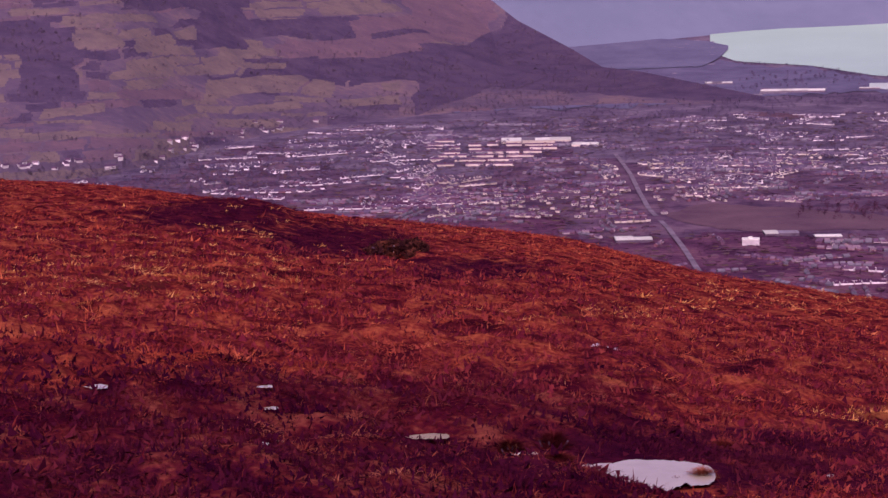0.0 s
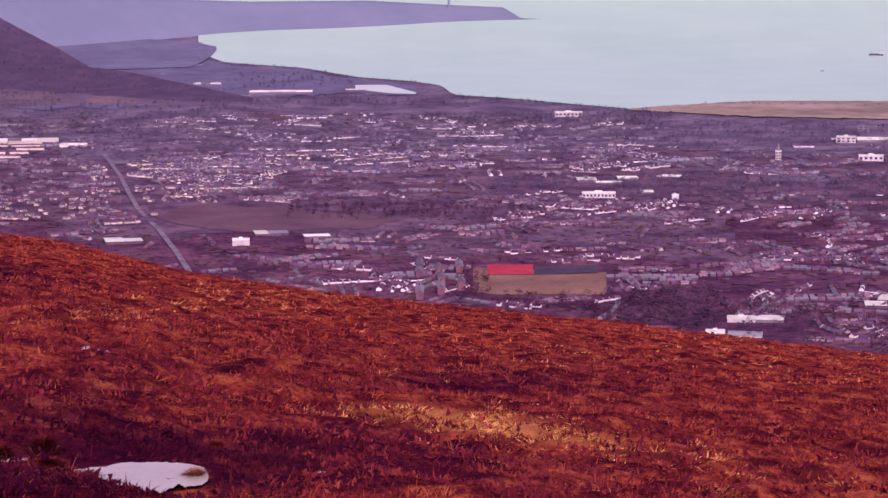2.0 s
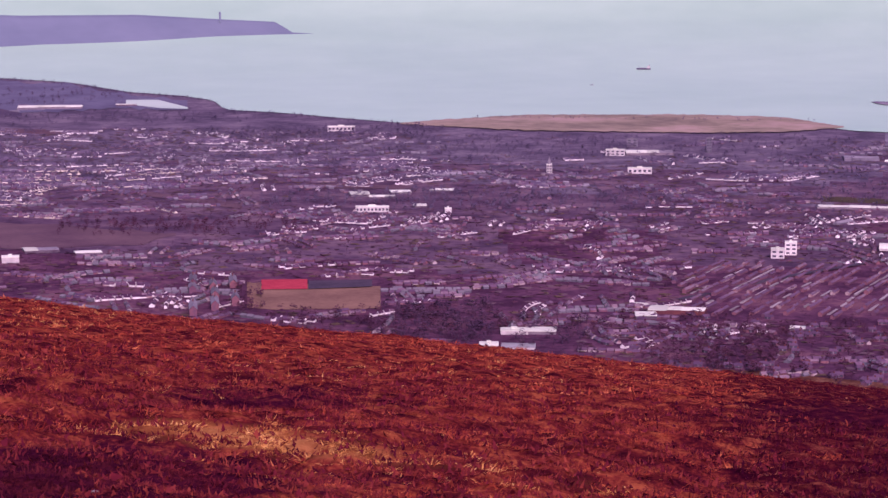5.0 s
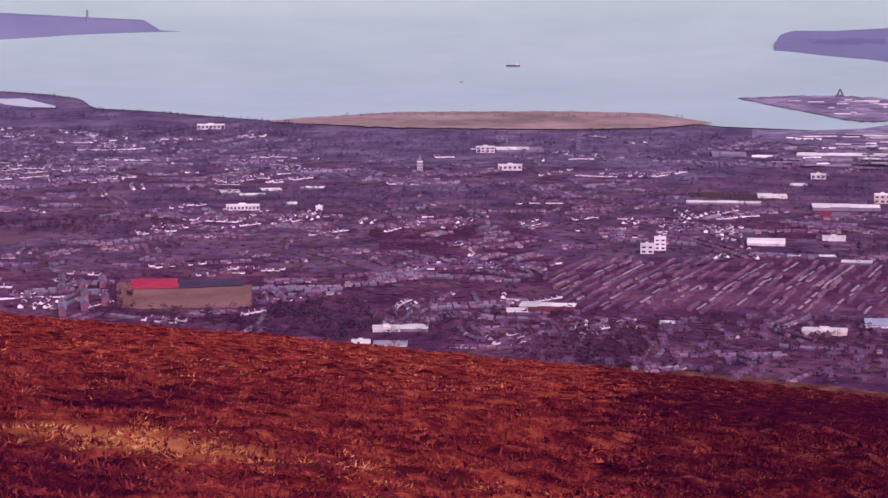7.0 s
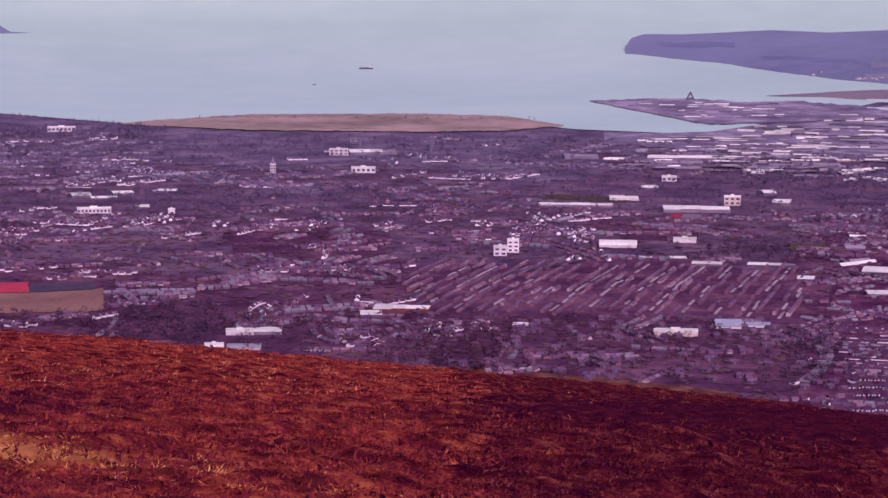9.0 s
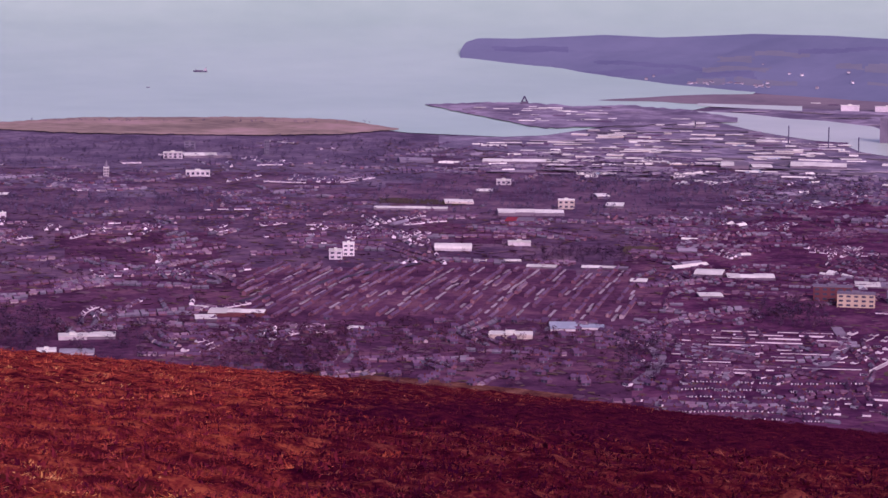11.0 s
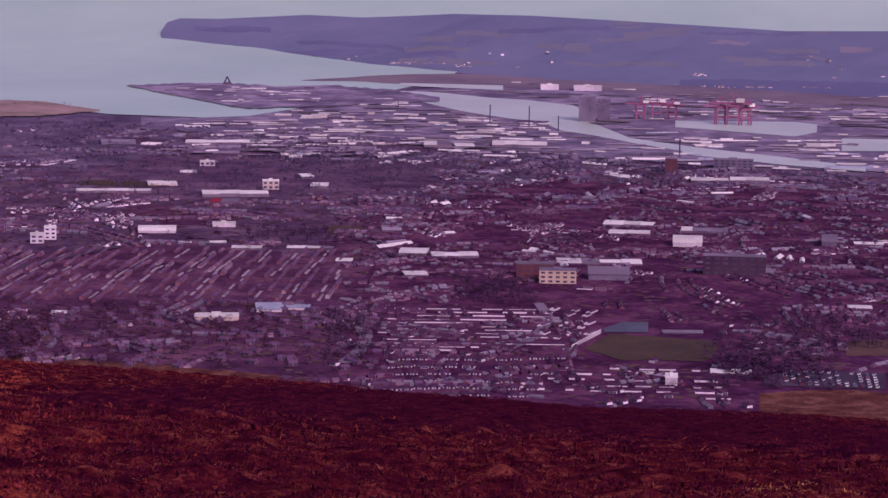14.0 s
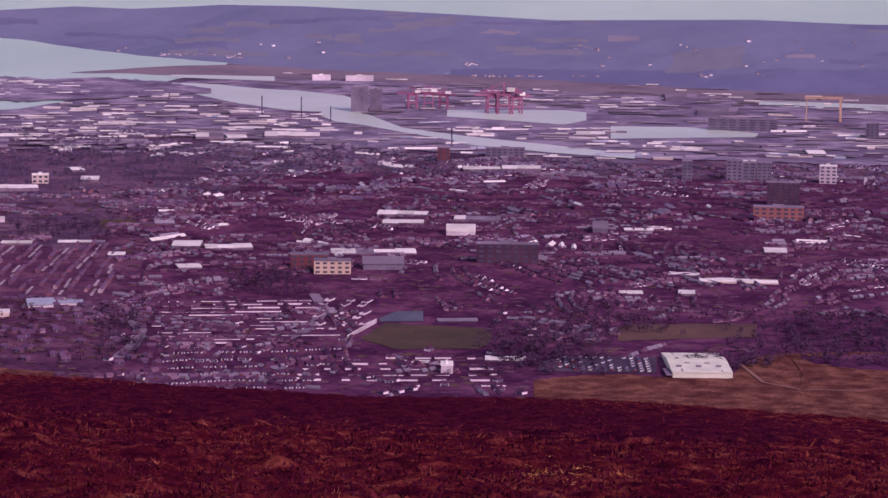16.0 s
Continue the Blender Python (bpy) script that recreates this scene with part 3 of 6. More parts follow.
WEST_LOW = [(-20.13, -5.35), (-11.63, -5.24), (-8.73, -5.11), (-5.83, -4.33), (-2.93, -3.95), (-0.03, -3.73), (2.87, -3.65), (5.77, -3.71), (7.86, -3.55)]
WEST_TOP = [(-20.13, 0.35), (-6.13, 0.76), (-1.63, 0.11), (-0.13, -0.42), (0.94, -0.87), (1.64, -1.44), (2.92, -2.14), (3.77, -2.66), (4.78, -2.8), (6.35, -3.15), (7.86, -3.48)]
HILL_FIELDS = patchwork(-12.5, 0.5, -4.7, -0.3, 2) + [(-10.93, -9.53, -3.08, -1.38, 0.0, 1), (-5.33, 2.27, -2.84, -2.19, 0.0, 1), (-1.63, 8.86, -3.33, -2.33, -0.08, 1), (-12.13, -10.13, -1.99, -1.09, 0, 1),
               (-8.33, -7.03, -2.5, -2.2, 0.05, 2), (-6.28, -3.93, -3.15, -2.68, 0.06, 2), (-3.83, -3.03, -3.21, -2.81, -0.2, 2), (-6.33, -4.33, -2.47, -2.31, 0.0, 2), (-8.53, -6.43, -3.2, -2.95, -0.05, 3),
               (-10.43, -8.93, -3.53, -3.31, 0.05, 2), (-11.03, -9.03, -4.13, -3.94, 0.0, 2), (-12.63, -8.53, -5.2, -4.9, 0.02, 2), (-9.83, -7.53, -1.29, -1.08, 0.0, 2), (-5.93, -4.83, -2.21, -1.73, 0.0, 2),
               (-3.53, -0.93, -2.22, -1.78, 0.03, 3), (-2.53, 0.07, -1.73, -1.37, 0.05, 3), (-8.03, -7.13, -2.05, -1.65, 0.1, 2), (-5.63, -4.63, -1.49, -1.33, 0.0, 2), (-9.63, -8.33, -1.92, -1.57, 0.0, 2),
               (-1.13, 1.07, -1.32, -0.67, -0.1, 3), (-7.03, -6.03, -1.74, -1.44, 0.05, 2), (-8.43, -7.33, -2.91, -2.66, 0.0, 2), (-2.93, -1.33, -3.5, -3.3, 0.03, 2), (-4.53, -3.43, -2.13, -1.86, 0.0, 3),
               (-12.63, -11.33, -2.8, -2.4, 0.0, 2), (-3.33, -1.33, -1.2, -0.95, 0.05, 2),
               (-6.5, -5.3, -2.0, -0.9, 0.0, 1), (-5.5, -2.6, -1.72, -1.3, -0.05, 1), (-8.5, -5.0, -0.95, -0.55, 0.0, 1), (-4.3, -2.3, -2.2, -1.8, -0.03, 3), (-2.6, 0.9, -2.0, -1.2, 0.1, 3), (-2.0, -0.6, -1.75, -1.6, 0.1, 1),
               (-1.0, 1.6, -3.35, -1.96, 0.34, 1), (1.3, 8.8, -3.35, 1.0, -0.04, 1)]
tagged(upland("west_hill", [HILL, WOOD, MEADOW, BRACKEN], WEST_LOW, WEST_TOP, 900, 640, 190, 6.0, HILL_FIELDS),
       "broad hill of fields, woods and bracken with a cliff", "hill", kind="structure")
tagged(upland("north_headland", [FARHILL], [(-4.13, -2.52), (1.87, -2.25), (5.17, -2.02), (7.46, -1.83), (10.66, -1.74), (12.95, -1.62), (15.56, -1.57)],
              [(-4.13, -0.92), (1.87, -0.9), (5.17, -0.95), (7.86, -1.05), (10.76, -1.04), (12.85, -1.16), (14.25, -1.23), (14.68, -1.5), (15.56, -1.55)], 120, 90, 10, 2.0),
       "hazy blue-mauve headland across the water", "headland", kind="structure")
# Sheet of middle tone, added so the painted haze deepens gradually.
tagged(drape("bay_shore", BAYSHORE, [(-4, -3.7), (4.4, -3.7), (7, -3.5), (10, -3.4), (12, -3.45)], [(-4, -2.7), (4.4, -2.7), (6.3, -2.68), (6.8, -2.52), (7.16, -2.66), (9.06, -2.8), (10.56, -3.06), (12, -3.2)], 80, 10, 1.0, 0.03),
       "wooded bay shore with scattered sheds, haze in its colour", "shore", kind="structure")
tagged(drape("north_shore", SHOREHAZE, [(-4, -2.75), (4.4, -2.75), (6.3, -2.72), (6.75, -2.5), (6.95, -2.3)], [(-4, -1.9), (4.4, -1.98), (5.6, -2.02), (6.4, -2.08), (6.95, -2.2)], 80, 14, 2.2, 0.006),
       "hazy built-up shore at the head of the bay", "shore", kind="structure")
EAST_LOW = [(30.2, -2.04), (30.97, -2.13), (31.69, -2.25), (33.3, -2.4), (35.1, -2.64), (36.7, -2.76), (40, -3.0), (46, -3.2), (50.6, -3.4), (60.5, -3.5)]
EAST_TOP = [(30.2, -1.85), (30.32, -1.64), (30.65, -1.53), (31.69, -1.53), (32.98, -1.46), (33.85, -1.41), (35.29, -1.46), (36.72, -1.39), (37.58, -1.34), (39.58, -1.36), (41, -1.42), (43.5, -1.53), (46, -1.65), (49, -1.6), (51, -1.57), (53.4, -1.64), (60.5, -1.7)]
# Fields, woods and stubble of the far hills carry the same painted haze.
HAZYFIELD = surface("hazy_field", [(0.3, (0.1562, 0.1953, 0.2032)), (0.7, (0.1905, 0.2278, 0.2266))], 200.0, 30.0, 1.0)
er = random.Random(4)
EAST_FIELDS = []
for _ in range(26):
    fa, fe = er.uniform(36, 55), er.uniform(-2.7, -1.4)
    EAST_FIELDS.append((fa, fa + er.uniform(0.5, 1.8), fe, fe + er.uniform(0.06, 0.16), er.uniform(-0.04, 0.04), 1))
for _ in range(16):
    fa, fe = er.uniform(30, 56), er.uniform(-2.8, -1.25)
    EAST_FIELDS.append((fa, fa + er.uniform(0.8, 3.4), fe, fe + er.uniform(0.05, 0.15), er.uniform(-0.04, 0.04), 2))
EAST_FIELDS += [(43.4, 58, -3.4, -2.95, -0.01, 2), (46.5, 50, -3.1, -2.85, 0.03, 2), (51, 58, -3.0, -2.75, 0.02, 2), (48.9, 50.8, -2.85, -2.3, 0.1, 1), (47.3, 48.2, -2.12, -1.98, 0.0, 3), (51.8, 52.5, -2.52, -2.42, 0.0, 3), (44.1, 45.2, -2.0, -1.93, 0.04, 3)]
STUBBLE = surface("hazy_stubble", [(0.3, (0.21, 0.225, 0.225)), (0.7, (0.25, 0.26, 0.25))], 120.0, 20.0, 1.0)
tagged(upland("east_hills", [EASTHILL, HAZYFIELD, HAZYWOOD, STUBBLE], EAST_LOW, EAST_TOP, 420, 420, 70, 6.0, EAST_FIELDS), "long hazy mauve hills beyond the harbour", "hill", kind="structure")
tagged(drape("airfield", AIRFIELD, [(33.75, -3.1), (35.3, -3.11), (36.8, -3.18), (37.8, -3.2), (41, -3.24), (46, -3.45), (54, -3.7), (58, -3.8)], [(33.75, -3.08), (35.3, -2.97), (36.2, -2.91), (37.8, -2.87), (41, -3.0), (46, -3.15), (54, -3.4), (58, -3.5)], 60, 4, 1.5, 0.004), "pale brown airfield grass beyond the docks", "grass", kind="structure")
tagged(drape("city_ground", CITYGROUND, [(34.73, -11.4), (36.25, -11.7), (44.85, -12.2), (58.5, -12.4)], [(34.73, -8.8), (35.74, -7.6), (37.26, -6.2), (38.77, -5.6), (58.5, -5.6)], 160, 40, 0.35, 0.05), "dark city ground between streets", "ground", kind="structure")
tagged(drape("dockland", DOCKLAND, [(29.67, -4.35), (33.21, -4.5), (38.27, -4.75), (43.98, -5.1), (56.66, -5.2)], [(29.67, -4.02), (31.29, -4.06), (32.4, -4), (33.82, -3.77), (35.24, -3.5), (37.46, -3.2), (56.66, -3.3)], 120, 12, 1.1, 0.01),
       "grey dockland of yards and sheds", "land", kind="structure")
for low, high in (([(43.27, -4.15), (46.29, -4.32), (46.83, -4.2)], [(43.27, -3.98), (46.29, -3.95), (46.83, -4)]), ([(43.46, -4.83), (45.93, -5.04), (48.08, -5.16)], [(43.46, -4.62), (45.93, -4.84), (48.08, -5.05)]),
                  ([(47.46, -4.66), (49.52, -4.6), (51.18, -4.55)], [(47.46, -4.34), (49.52, -4.33), (51.18, -4.45)]), ([(36.25, -3.2), (38.87, -3.28)], [(36.25, -3.13), (38.87, -3.16)]),
                  ([(51.18, -3.75), (55.73, -3.85)], [(51.18, -3.62), (55.73, -3.68)])):
    tagged(drape("dock_basin", DOCKWATER, low, high, 24, 4, 1.6), "pale still water of a harbour dock", "water", kind="structure")
tagged(drape("lagoon", DOCKWATER, [(10.46, -3.31), (11.35, -3.42), (12.01, -3.44)], [(10.46, -3.2), (11.25, -3.2), (12.01, -3.4)], 24, 4, 1.6), "pale lagoon beside the shore", "water", kind="structure")


def field(name, mat, label, low, high, lift=0.6, edge=0.006):
    return tagged(drape(name, mat, low, high, 24, 5, lift, edge), label, "field", kind="structure")


field("red_pitch", REDCOURT, "bright red all-weather sports pitch", [(13.82, -8.05), (15, -8.05)], [(13.82, -7.8), (15, -7.8)], 0.9, 0)
field("grey_pitch", TARMAC, "dark grey all-weather pitch", [(15.03, -8.05), (16.67, -8)], [(15.03, -7.84), (16.67, -7.82)], 0.9, 0)
field("playing_field", BROWN, "worn brown playing field", [(13.45, -8.5), (14.05, -8.56), (16.88, -8.55)], [(13.45, -7.85), (16.9, -7.98)], 0.5)
field("football_pitch", TURF, "green turf football pitch", [(41.12, -9.86), (42.04, -10.1), (44.27, -10.05), (44.48, -9.86)], [(41.12, -9.8), (41.73, -9.43), (44.48, -9.54)], 0.6)
field("training_court", TEAL, "dull teal training court", [(41.59, -9.4), (42.71, -9.38)], [(41.59, -9.3), (42.03, -9.13), (42.71, -9.12)], 0.8, 0)
field("paddock", OLIVE, "olive-brown paddock", [(47.75, -9.8), (51.3, -9.6)], [(47.75, -9.45), (48.0, -9.36), (51.3, -9.25)], 0.6)
field("rough_pasture", PASTURE, "rough brown pasture at the hill's foot", [(45.6, -11.5), (49, -11.8), (51.5, -12.2), (60, -12.4)], [(45.6, -10.85), (46.4, -10.72), (47.9, -10.63), (48.9, -10.7), (50.72, -10.66), (50.78, -10.13), (52.2, -9.97), (54.6, -9.83), (60, -9.7)], 0.6)
field("car_park", TARMAC, "busy tarmac car park", [(45.7, -10.62), (48.95, -10.6)], [(45.7, -10.42), (46.2, -10.25), (48.75, -10.18)], 0.8, 0)
field("common", COMMONS, "dull green common between housing", [(5.37, -6.52), (6.17, -6.76), (7.86, -6.92), (10.66, -6.84), (11.65, -6.62)], [(5.37, -6.44), (6.07, -6.19), (7.86, -6.24), (11.65, -6.58)], 0.4, 0.02)
field("meadow_strip", COMMONS, "pale brown strip of grass", [(7.45, -4), (8.9, -4.04)], [(7.45, -3.87), (8.9, -3.94)])
field("meadow_strip", COMMONS, "pale brown strip of grass", [(15.16, -5.46), (17.71, -5.5)], [(15.16, -5.36), (17.71, -5.4)])
field("meadow_strip", COMMONS, "pale brown strip of grass", [(10.16, -5.5), (13.35, -5.98)], [(10.16, -5.4), (13.35, -5.84)])
field("park_turf", TURF, "green park turf", [(34.43, -7), (35.34, -6.96)], [(34.43, -6.78), (35.34, -6.78)])
field("park_turf", TURF, "green park turf", [(28.15, -5.75), (30.38, -5.8)], [(28.15, -5.62), (30.38, -5.68)])
field("slope_field", PASTURE, "dull brown field below the moor", [(25.1, -10.4), (27.13, -10.5), (33.21, -11)], [(25.1, -10.02), (27.13, -10.1), (30.18, -10.32), (33.21, -10.6)], 0.6)


def lane(name, label, pts, width, mat=ROADMAT, lift=1.0):
    """A road along points (azimuth, height angle) on the plain."""
    ps = [spot(a, e, lift) for a, e in pts]
    v = []
    for i, p in enumerate(ps):
        d = (ps[min(i + 1, len(ps) - 1)] - ps[max(i - 1, 0)]).normalized()
        side = Vector((d.y, -d.x, 0)) * width / 2
        v += [p - side, p + side]
    return tagged(raw(name, np.array(v), grid_faces(len(ps), 2), [mat]), label, "road", kind="structure")


lane("road", "straight pale main road through the estate", [(4.07, -4.88), (4.22, -5.08), (4.46, -5.42), (4.67, -5.87), (4.91, -6.3), (5.41, -6.82), (5.82, -7.36), (6.17, -7.91)], 5)
lane("road", "pale street between terraces", [(35.14, -9.2), (35.44, -9.6), (35.24, -10), (34.83, -10.3)], 9)
lane("road", "pale street between terraces", [(39.88, -8.7), (40.18, -9.1), (39.78, -9.6), (39.07, -9.9)], 8)
lane("road", "long pale street", [(24.59, -8.3), (27.13, -7.7), (29.16, -7.3)], 9, TARMAC)
lane("road", "long pale street", [(17.3, -8), (17.82, -8.45)], 8)
lane("road", "hill lane", [(-6.53, -3.74), (-6.33, -4.24), (-6.53, -4.74)], 6)


lane("track", "worn track across the rough pasture", [(52.3, -10.15), (52.55, -10.5), (52.5, -10.9), (52.2, -11.3)], 3, PASTURE, 1.1)
lane("track", "worn track across the rough pasture", [(50.9, -10.3), (51.5, -10.75), (52.5, -10.9), (54, -10.85)], 2.5, BROWN, 1.1)


# ---- town ----
def houses(name, label, az, el, turn, size, mats, r=None):
    """Gabled houses as one mesh: arrays of azimuth, height angle, turn (radians), size (w, d, h)."""
    az, el, turn, size = np.asarray(az, float), np.asarray(el, float), np.asarray(turn, float), np.asarray(size, float)
    n = len(az)
    r = reach(el) if r is None else r
    a = np.radians(az)
    base = np.stack([r * np.sin(a), r * np.cos(a), r * np.tan(np.radians(el)) + EYE], -1)
    w, d, h = size[:, 0] / 2, size[:, 1] / 2, size[:, 2]
    loc = np.array([[-1, -1, 0], [1, -1, 0], [1, 1, 0], [-1, 1, 0], [-1, -1, 1], [1, -1, 1], [1, 1, 1], [-1, 1, 1], [-1, 0, 2], [1, 0, 2],
                    [-1.04, -1.15, 3], [1.04, -1.15, 3], [1.04, 0, 4], [-1.04, 0, 4], [1.04, 1.15, 3], [-1.04, 1.15, 3]], float)
    x, y = loc[None, :, 0] * w[:, None], loc[None, :, 1] * d[:, None]
    k = loc[None, :, 2] + 0 * x
    rise = (0.72 * d)[:, None]
    z = np.select([k == 0, k == 1, k == 2, k == 3], [-2.0 + 0 * x, h[:, None] + 0 * x, h[:, None] + rise, h[:, None] - 0.1 * d[:, None] + 0.12], h[:, None] + rise + 0.15)
    c, s = np.cos(turn)[:, None], np.sin(turn)[:, None]
    v = np.stack([c * x - s * y, s * x + c * y, z], -1) + base[:, None]
    tri = np.array([[0, 1, 5], [0, 5, 4], [1, 2, 6], [1, 6, 5], [2, 3, 7], [2, 7, 6], [3, 0, 4], [3, 4, 7], [5, 6, 9], [7, 4, 8], [10, 11, 12], [10, 12, 13], [14, 15, 13], [14, 13, 12]])
    f = (tri[None] + 16 * np.arange(n)[:, None, None]).reshape(-1, 3)
    return tagged(raw(name, v.reshape(-1, 3), f, mats, np.tile(np.array([0] * 10 + [1] * 4), n)), label, "houses", kind="stuff")


rng = np.random.RandomState(5)
TOWN_TOP = [(-12.13, -5.15), (-8.73, -5.01), (-5.83, -4.48), (-2.93, -4.05), (-0.03, -3.92), (5.87, -3.86), (12.85, -3.9), (17.92, -4.1), (28.15, -4.15), (34.23, -4.3), (38.27, -4.75), (42.15, -5), (44.85, -5.14), (48.44, -5.27), (58.5, -5.1)]
# open ground without buildings: az0, az1, el0, el1
OPEN = [(13.35, 16.98, -8.6, -7.75), (41.03, 44.59, -10.1, -9.1), (47.7, 51.3, -9.8, -9.25), (45.5, 58.5, -13, -10.17), (5.27, 11.75, -6.95, -6.1), (26.12, 33.21, -11.2, -10.4), (16.36, 18.13, -5.7, -5.3),
        (18.96, 22.04, -9.7, -9.05), (17.19, 19.58, -9.3, -8.5), (32.2, 34.63, -7.15, -6.82), (37.96, 39.47, -8.7, -8.2), (48.88, 52.08, -11.2, -10.2), (51.18, 58.5, -10.2, -9), (44.5, 47.19, -10.6, -9.9),
        (13.85, 24.08, -6, -5.55), (9.36, 14.35, -6.6, -6.2), (25.1, 34.83, -8.7, -7.3), (28.15, 37.26, -6, -5.1), (17.92, 28.15, -4.8, -4.1)]


MAIN_ROAD = [(4.07, -4.88), (4.22, -5.08), (4.46, -5.42), (4.67, -5.87), (4.91, -6.3), (5.41, -6.82), (5.82, -7.36), (6.17, -7.91)]


def off_road(az, el):
    mid = np.interp(-el, [-p[1] for p in MAIN_ROAD], [p[0] for p in MAIN_ROAD])
    return (np.abs(az - mid) > 0.26) | (el > -4.8)


def clear(az, el):
    ok = np.ones(len(az), bool)
    g = np.random.RandomState(17)
    fuzzy = az + g.normal(0, 0.7, len(az)), el + g.normal(0, 0.14, len(az))
    for a0, a1, e0, e1 in OPEN:
        a, e = fuzzy if a1 - a0 > 8.5 and e1 - e0 < 1 else (az, el)
        ok &= ~((a > a0) & (a < a1) & (e > e0) & (e < e1))
    return ok


def scatter(n, a0, a1, e0, e1, seed, avoid=True, clump=False):
    g = np.random.RandomState(seed)
    r = np.sqrt(g.uniform(reach(e0) ** 2, reach(e1) ** 2, n))
    el, az = np.interp(r, NEAR_R, NEAR_EL), g.uniform(a0, a1, n)
    ok = (el > knots(az, CREST) - 0.15) & (el < knots(az, TOWN_TOP))
    if avoid:
        ok &= clear(az, el)
    ok &= off_road(az, el)
    if clump:
        # quarters with many houses and quarters with few
        x, y = r * np.sin(np.radians(az)) * 0.0055, r * np.cos(np.radians(az)) * 0.0055
        ok &= np.array([noise.noise(Vector((p, q, 5.0))) + 0.5 * noise.noise(Vector((p * 2.5, q * 2.5, 1.0))) for p, q in zip(x, y)]) > g.normal(0.0, 0.16, n) + 0.02
    return az[ok], el[ok], g


TAKEN = set()
PALE = {"white": (WHITEWALL, ROOFS), "cream": (CREAMWALL, ROOFS), "bright": (BRIGHTWALL, CITYROOF), "brick": (BRICKWALL, ROOFS), "city": (CITYBRICK, CITYROOF), "grey": (GREYWALL, GREYROOF),
        "pale_roof": (GREYWALL, PALEROOF)}
# Near finish to its haze-tinted copy for distant houses.
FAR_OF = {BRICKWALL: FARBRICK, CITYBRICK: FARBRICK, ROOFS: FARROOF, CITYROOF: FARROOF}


def quarter(label, streets, a0, a1, e0, e1, seed, main, share=0.75, rest="brick", w=(3.6, 6.5), d=(3.0, 4.0), h=(1.1, 1.7), length=(25, 90), gap=(0.6, 2.4), avoid=True, clump=True):
    """Streets that bend a little, with houses along both sides; most houses of a street are of one finish, the rest of another."""
    sa, se, g = scatter(streets, a0, a1, e0, e1, seed, avoid, clump)
    found = {main: [], rest: []}
    for a, e in zip(sa, se):
        p = spot(a, e)
        way = math.pi * 1.6 * noise.noise(Vector((p.x * 0.0021, p.y * 0.0021, 7.0))) + (math.pi / 2 if g.rand() < 0.3 else 0) - radians(a)
        bend, run = g.normal(0, 0.006), g.uniform(*length)
        sides = (1, -1) if g.rand() < 0.6 else (1,)
        finish = share * g.uniform(0.4, 1.35)
        for side in sides:
            x, y, t, s = p.x - math.cos(way) * run / 2, p.y - math.sin(way) * run / 2, way, 0.0
            while s < run:
                wide = g.uniform(*w)
                s += wide + g.uniform(*gap) + (8 if g.rand() < 0.08 else 0)
                t = way + bend * (s - run / 2)
                x, y = x + math.cos(t) * (wide + 1.2), y + math.sin(t) * (wide + 1.2)
                deep = g.uniform(*d)
                hx, hy = x - math.sin(t) * side * (deep / 2 + 3.4), y + math.cos(t) * side * (deep / 2 + 3.4)
                cell = (int(hx // 5), int(hy // 5))
                if cell in TAKEN:
                    continue
                TAKEN.add(cell)
                r = math.hypot(hx, hy)
                found[main if g.rand() < finish else rest].append((math.degrees(math.atan2(hx, hy)), float(np.interp(r, NEAR_R, NEAR_EL)), t + g.normal(0, 0.05), wide, deep, g.uniform(*h)))
    for kind, rows in found.items():
        if not rows:
            continue
        v = np.array(rows)
        az, el = v[:, 0], v[:, 1]
        ok = (el > knots(az, CREST) - 0.15) & (el < knots(az, TOWN_TOP)) & off_road(az, el)
        if avoid:
            ok &= clear(az, el)
        v = v[ok]
        # Distant houses switch to the haze-tinted walls and roofs.
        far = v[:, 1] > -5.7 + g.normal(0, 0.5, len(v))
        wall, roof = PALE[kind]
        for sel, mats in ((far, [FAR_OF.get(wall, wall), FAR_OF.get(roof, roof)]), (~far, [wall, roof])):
            if sel.any():
                say = label if kind == main else "brick houses with slate roofs along bending streets" if kind in ("brick", "city") else "grey houses along bending streets"
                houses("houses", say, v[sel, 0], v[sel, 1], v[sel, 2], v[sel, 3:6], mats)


quarter("cream rendered houses in a dense estate", 190, -0.9, 5.2, -6.65, -5.1, 4, "cream", 0.95, avoid=False, h=(1.5, 2.2))
quarter("white rendered houses with slate roofs", 90, -6.4, -0.1, -6.3, -3.95, 3, "bright", 0.8, avoid=False, clump=False)
quarter("white houses on the hill's foot", 14, -11, -6, -5.6, -4.6, 5, "white", 0.8, avoid=False, clump=False, length=(15, 45), gap=(1, 8))
quarter("pale houses in a suburb", 100, 5.5, 13.5, -6.1, -4.9, 7, "cream", 0.75, avoid=False)
quarter("pale houses in hillside suburbs", 190, 5, 18, -5.6, -3.9, 6, "bright", 0.7, avoid=False)
quarter("white houses near the shore", 80, 14, 28, -5.5, -4.2, 9, "bright", 0.6, avoid=False)
quarter("white houses in the middle of the town", 120, 14, 30, -7.6, -5.9, 8, "bright", 0.7)
quarter("white rendered houses with slate roofs", 90, 10, 36, -9.5, -7.6, 2, "bright", 0.5)
quarter("brick houses with slate roofs among bare trees", 1000, -4, 37, -11.6, -4.0, 1, "brick", 0.92, "grey", clump=False)
quarter("small pale buildings along the city streets", 150, 36, 57, -8.6, -5.0, 10, "bright", 0.55, "city", w=(2.5, 6), h=(0.9, 1.5))
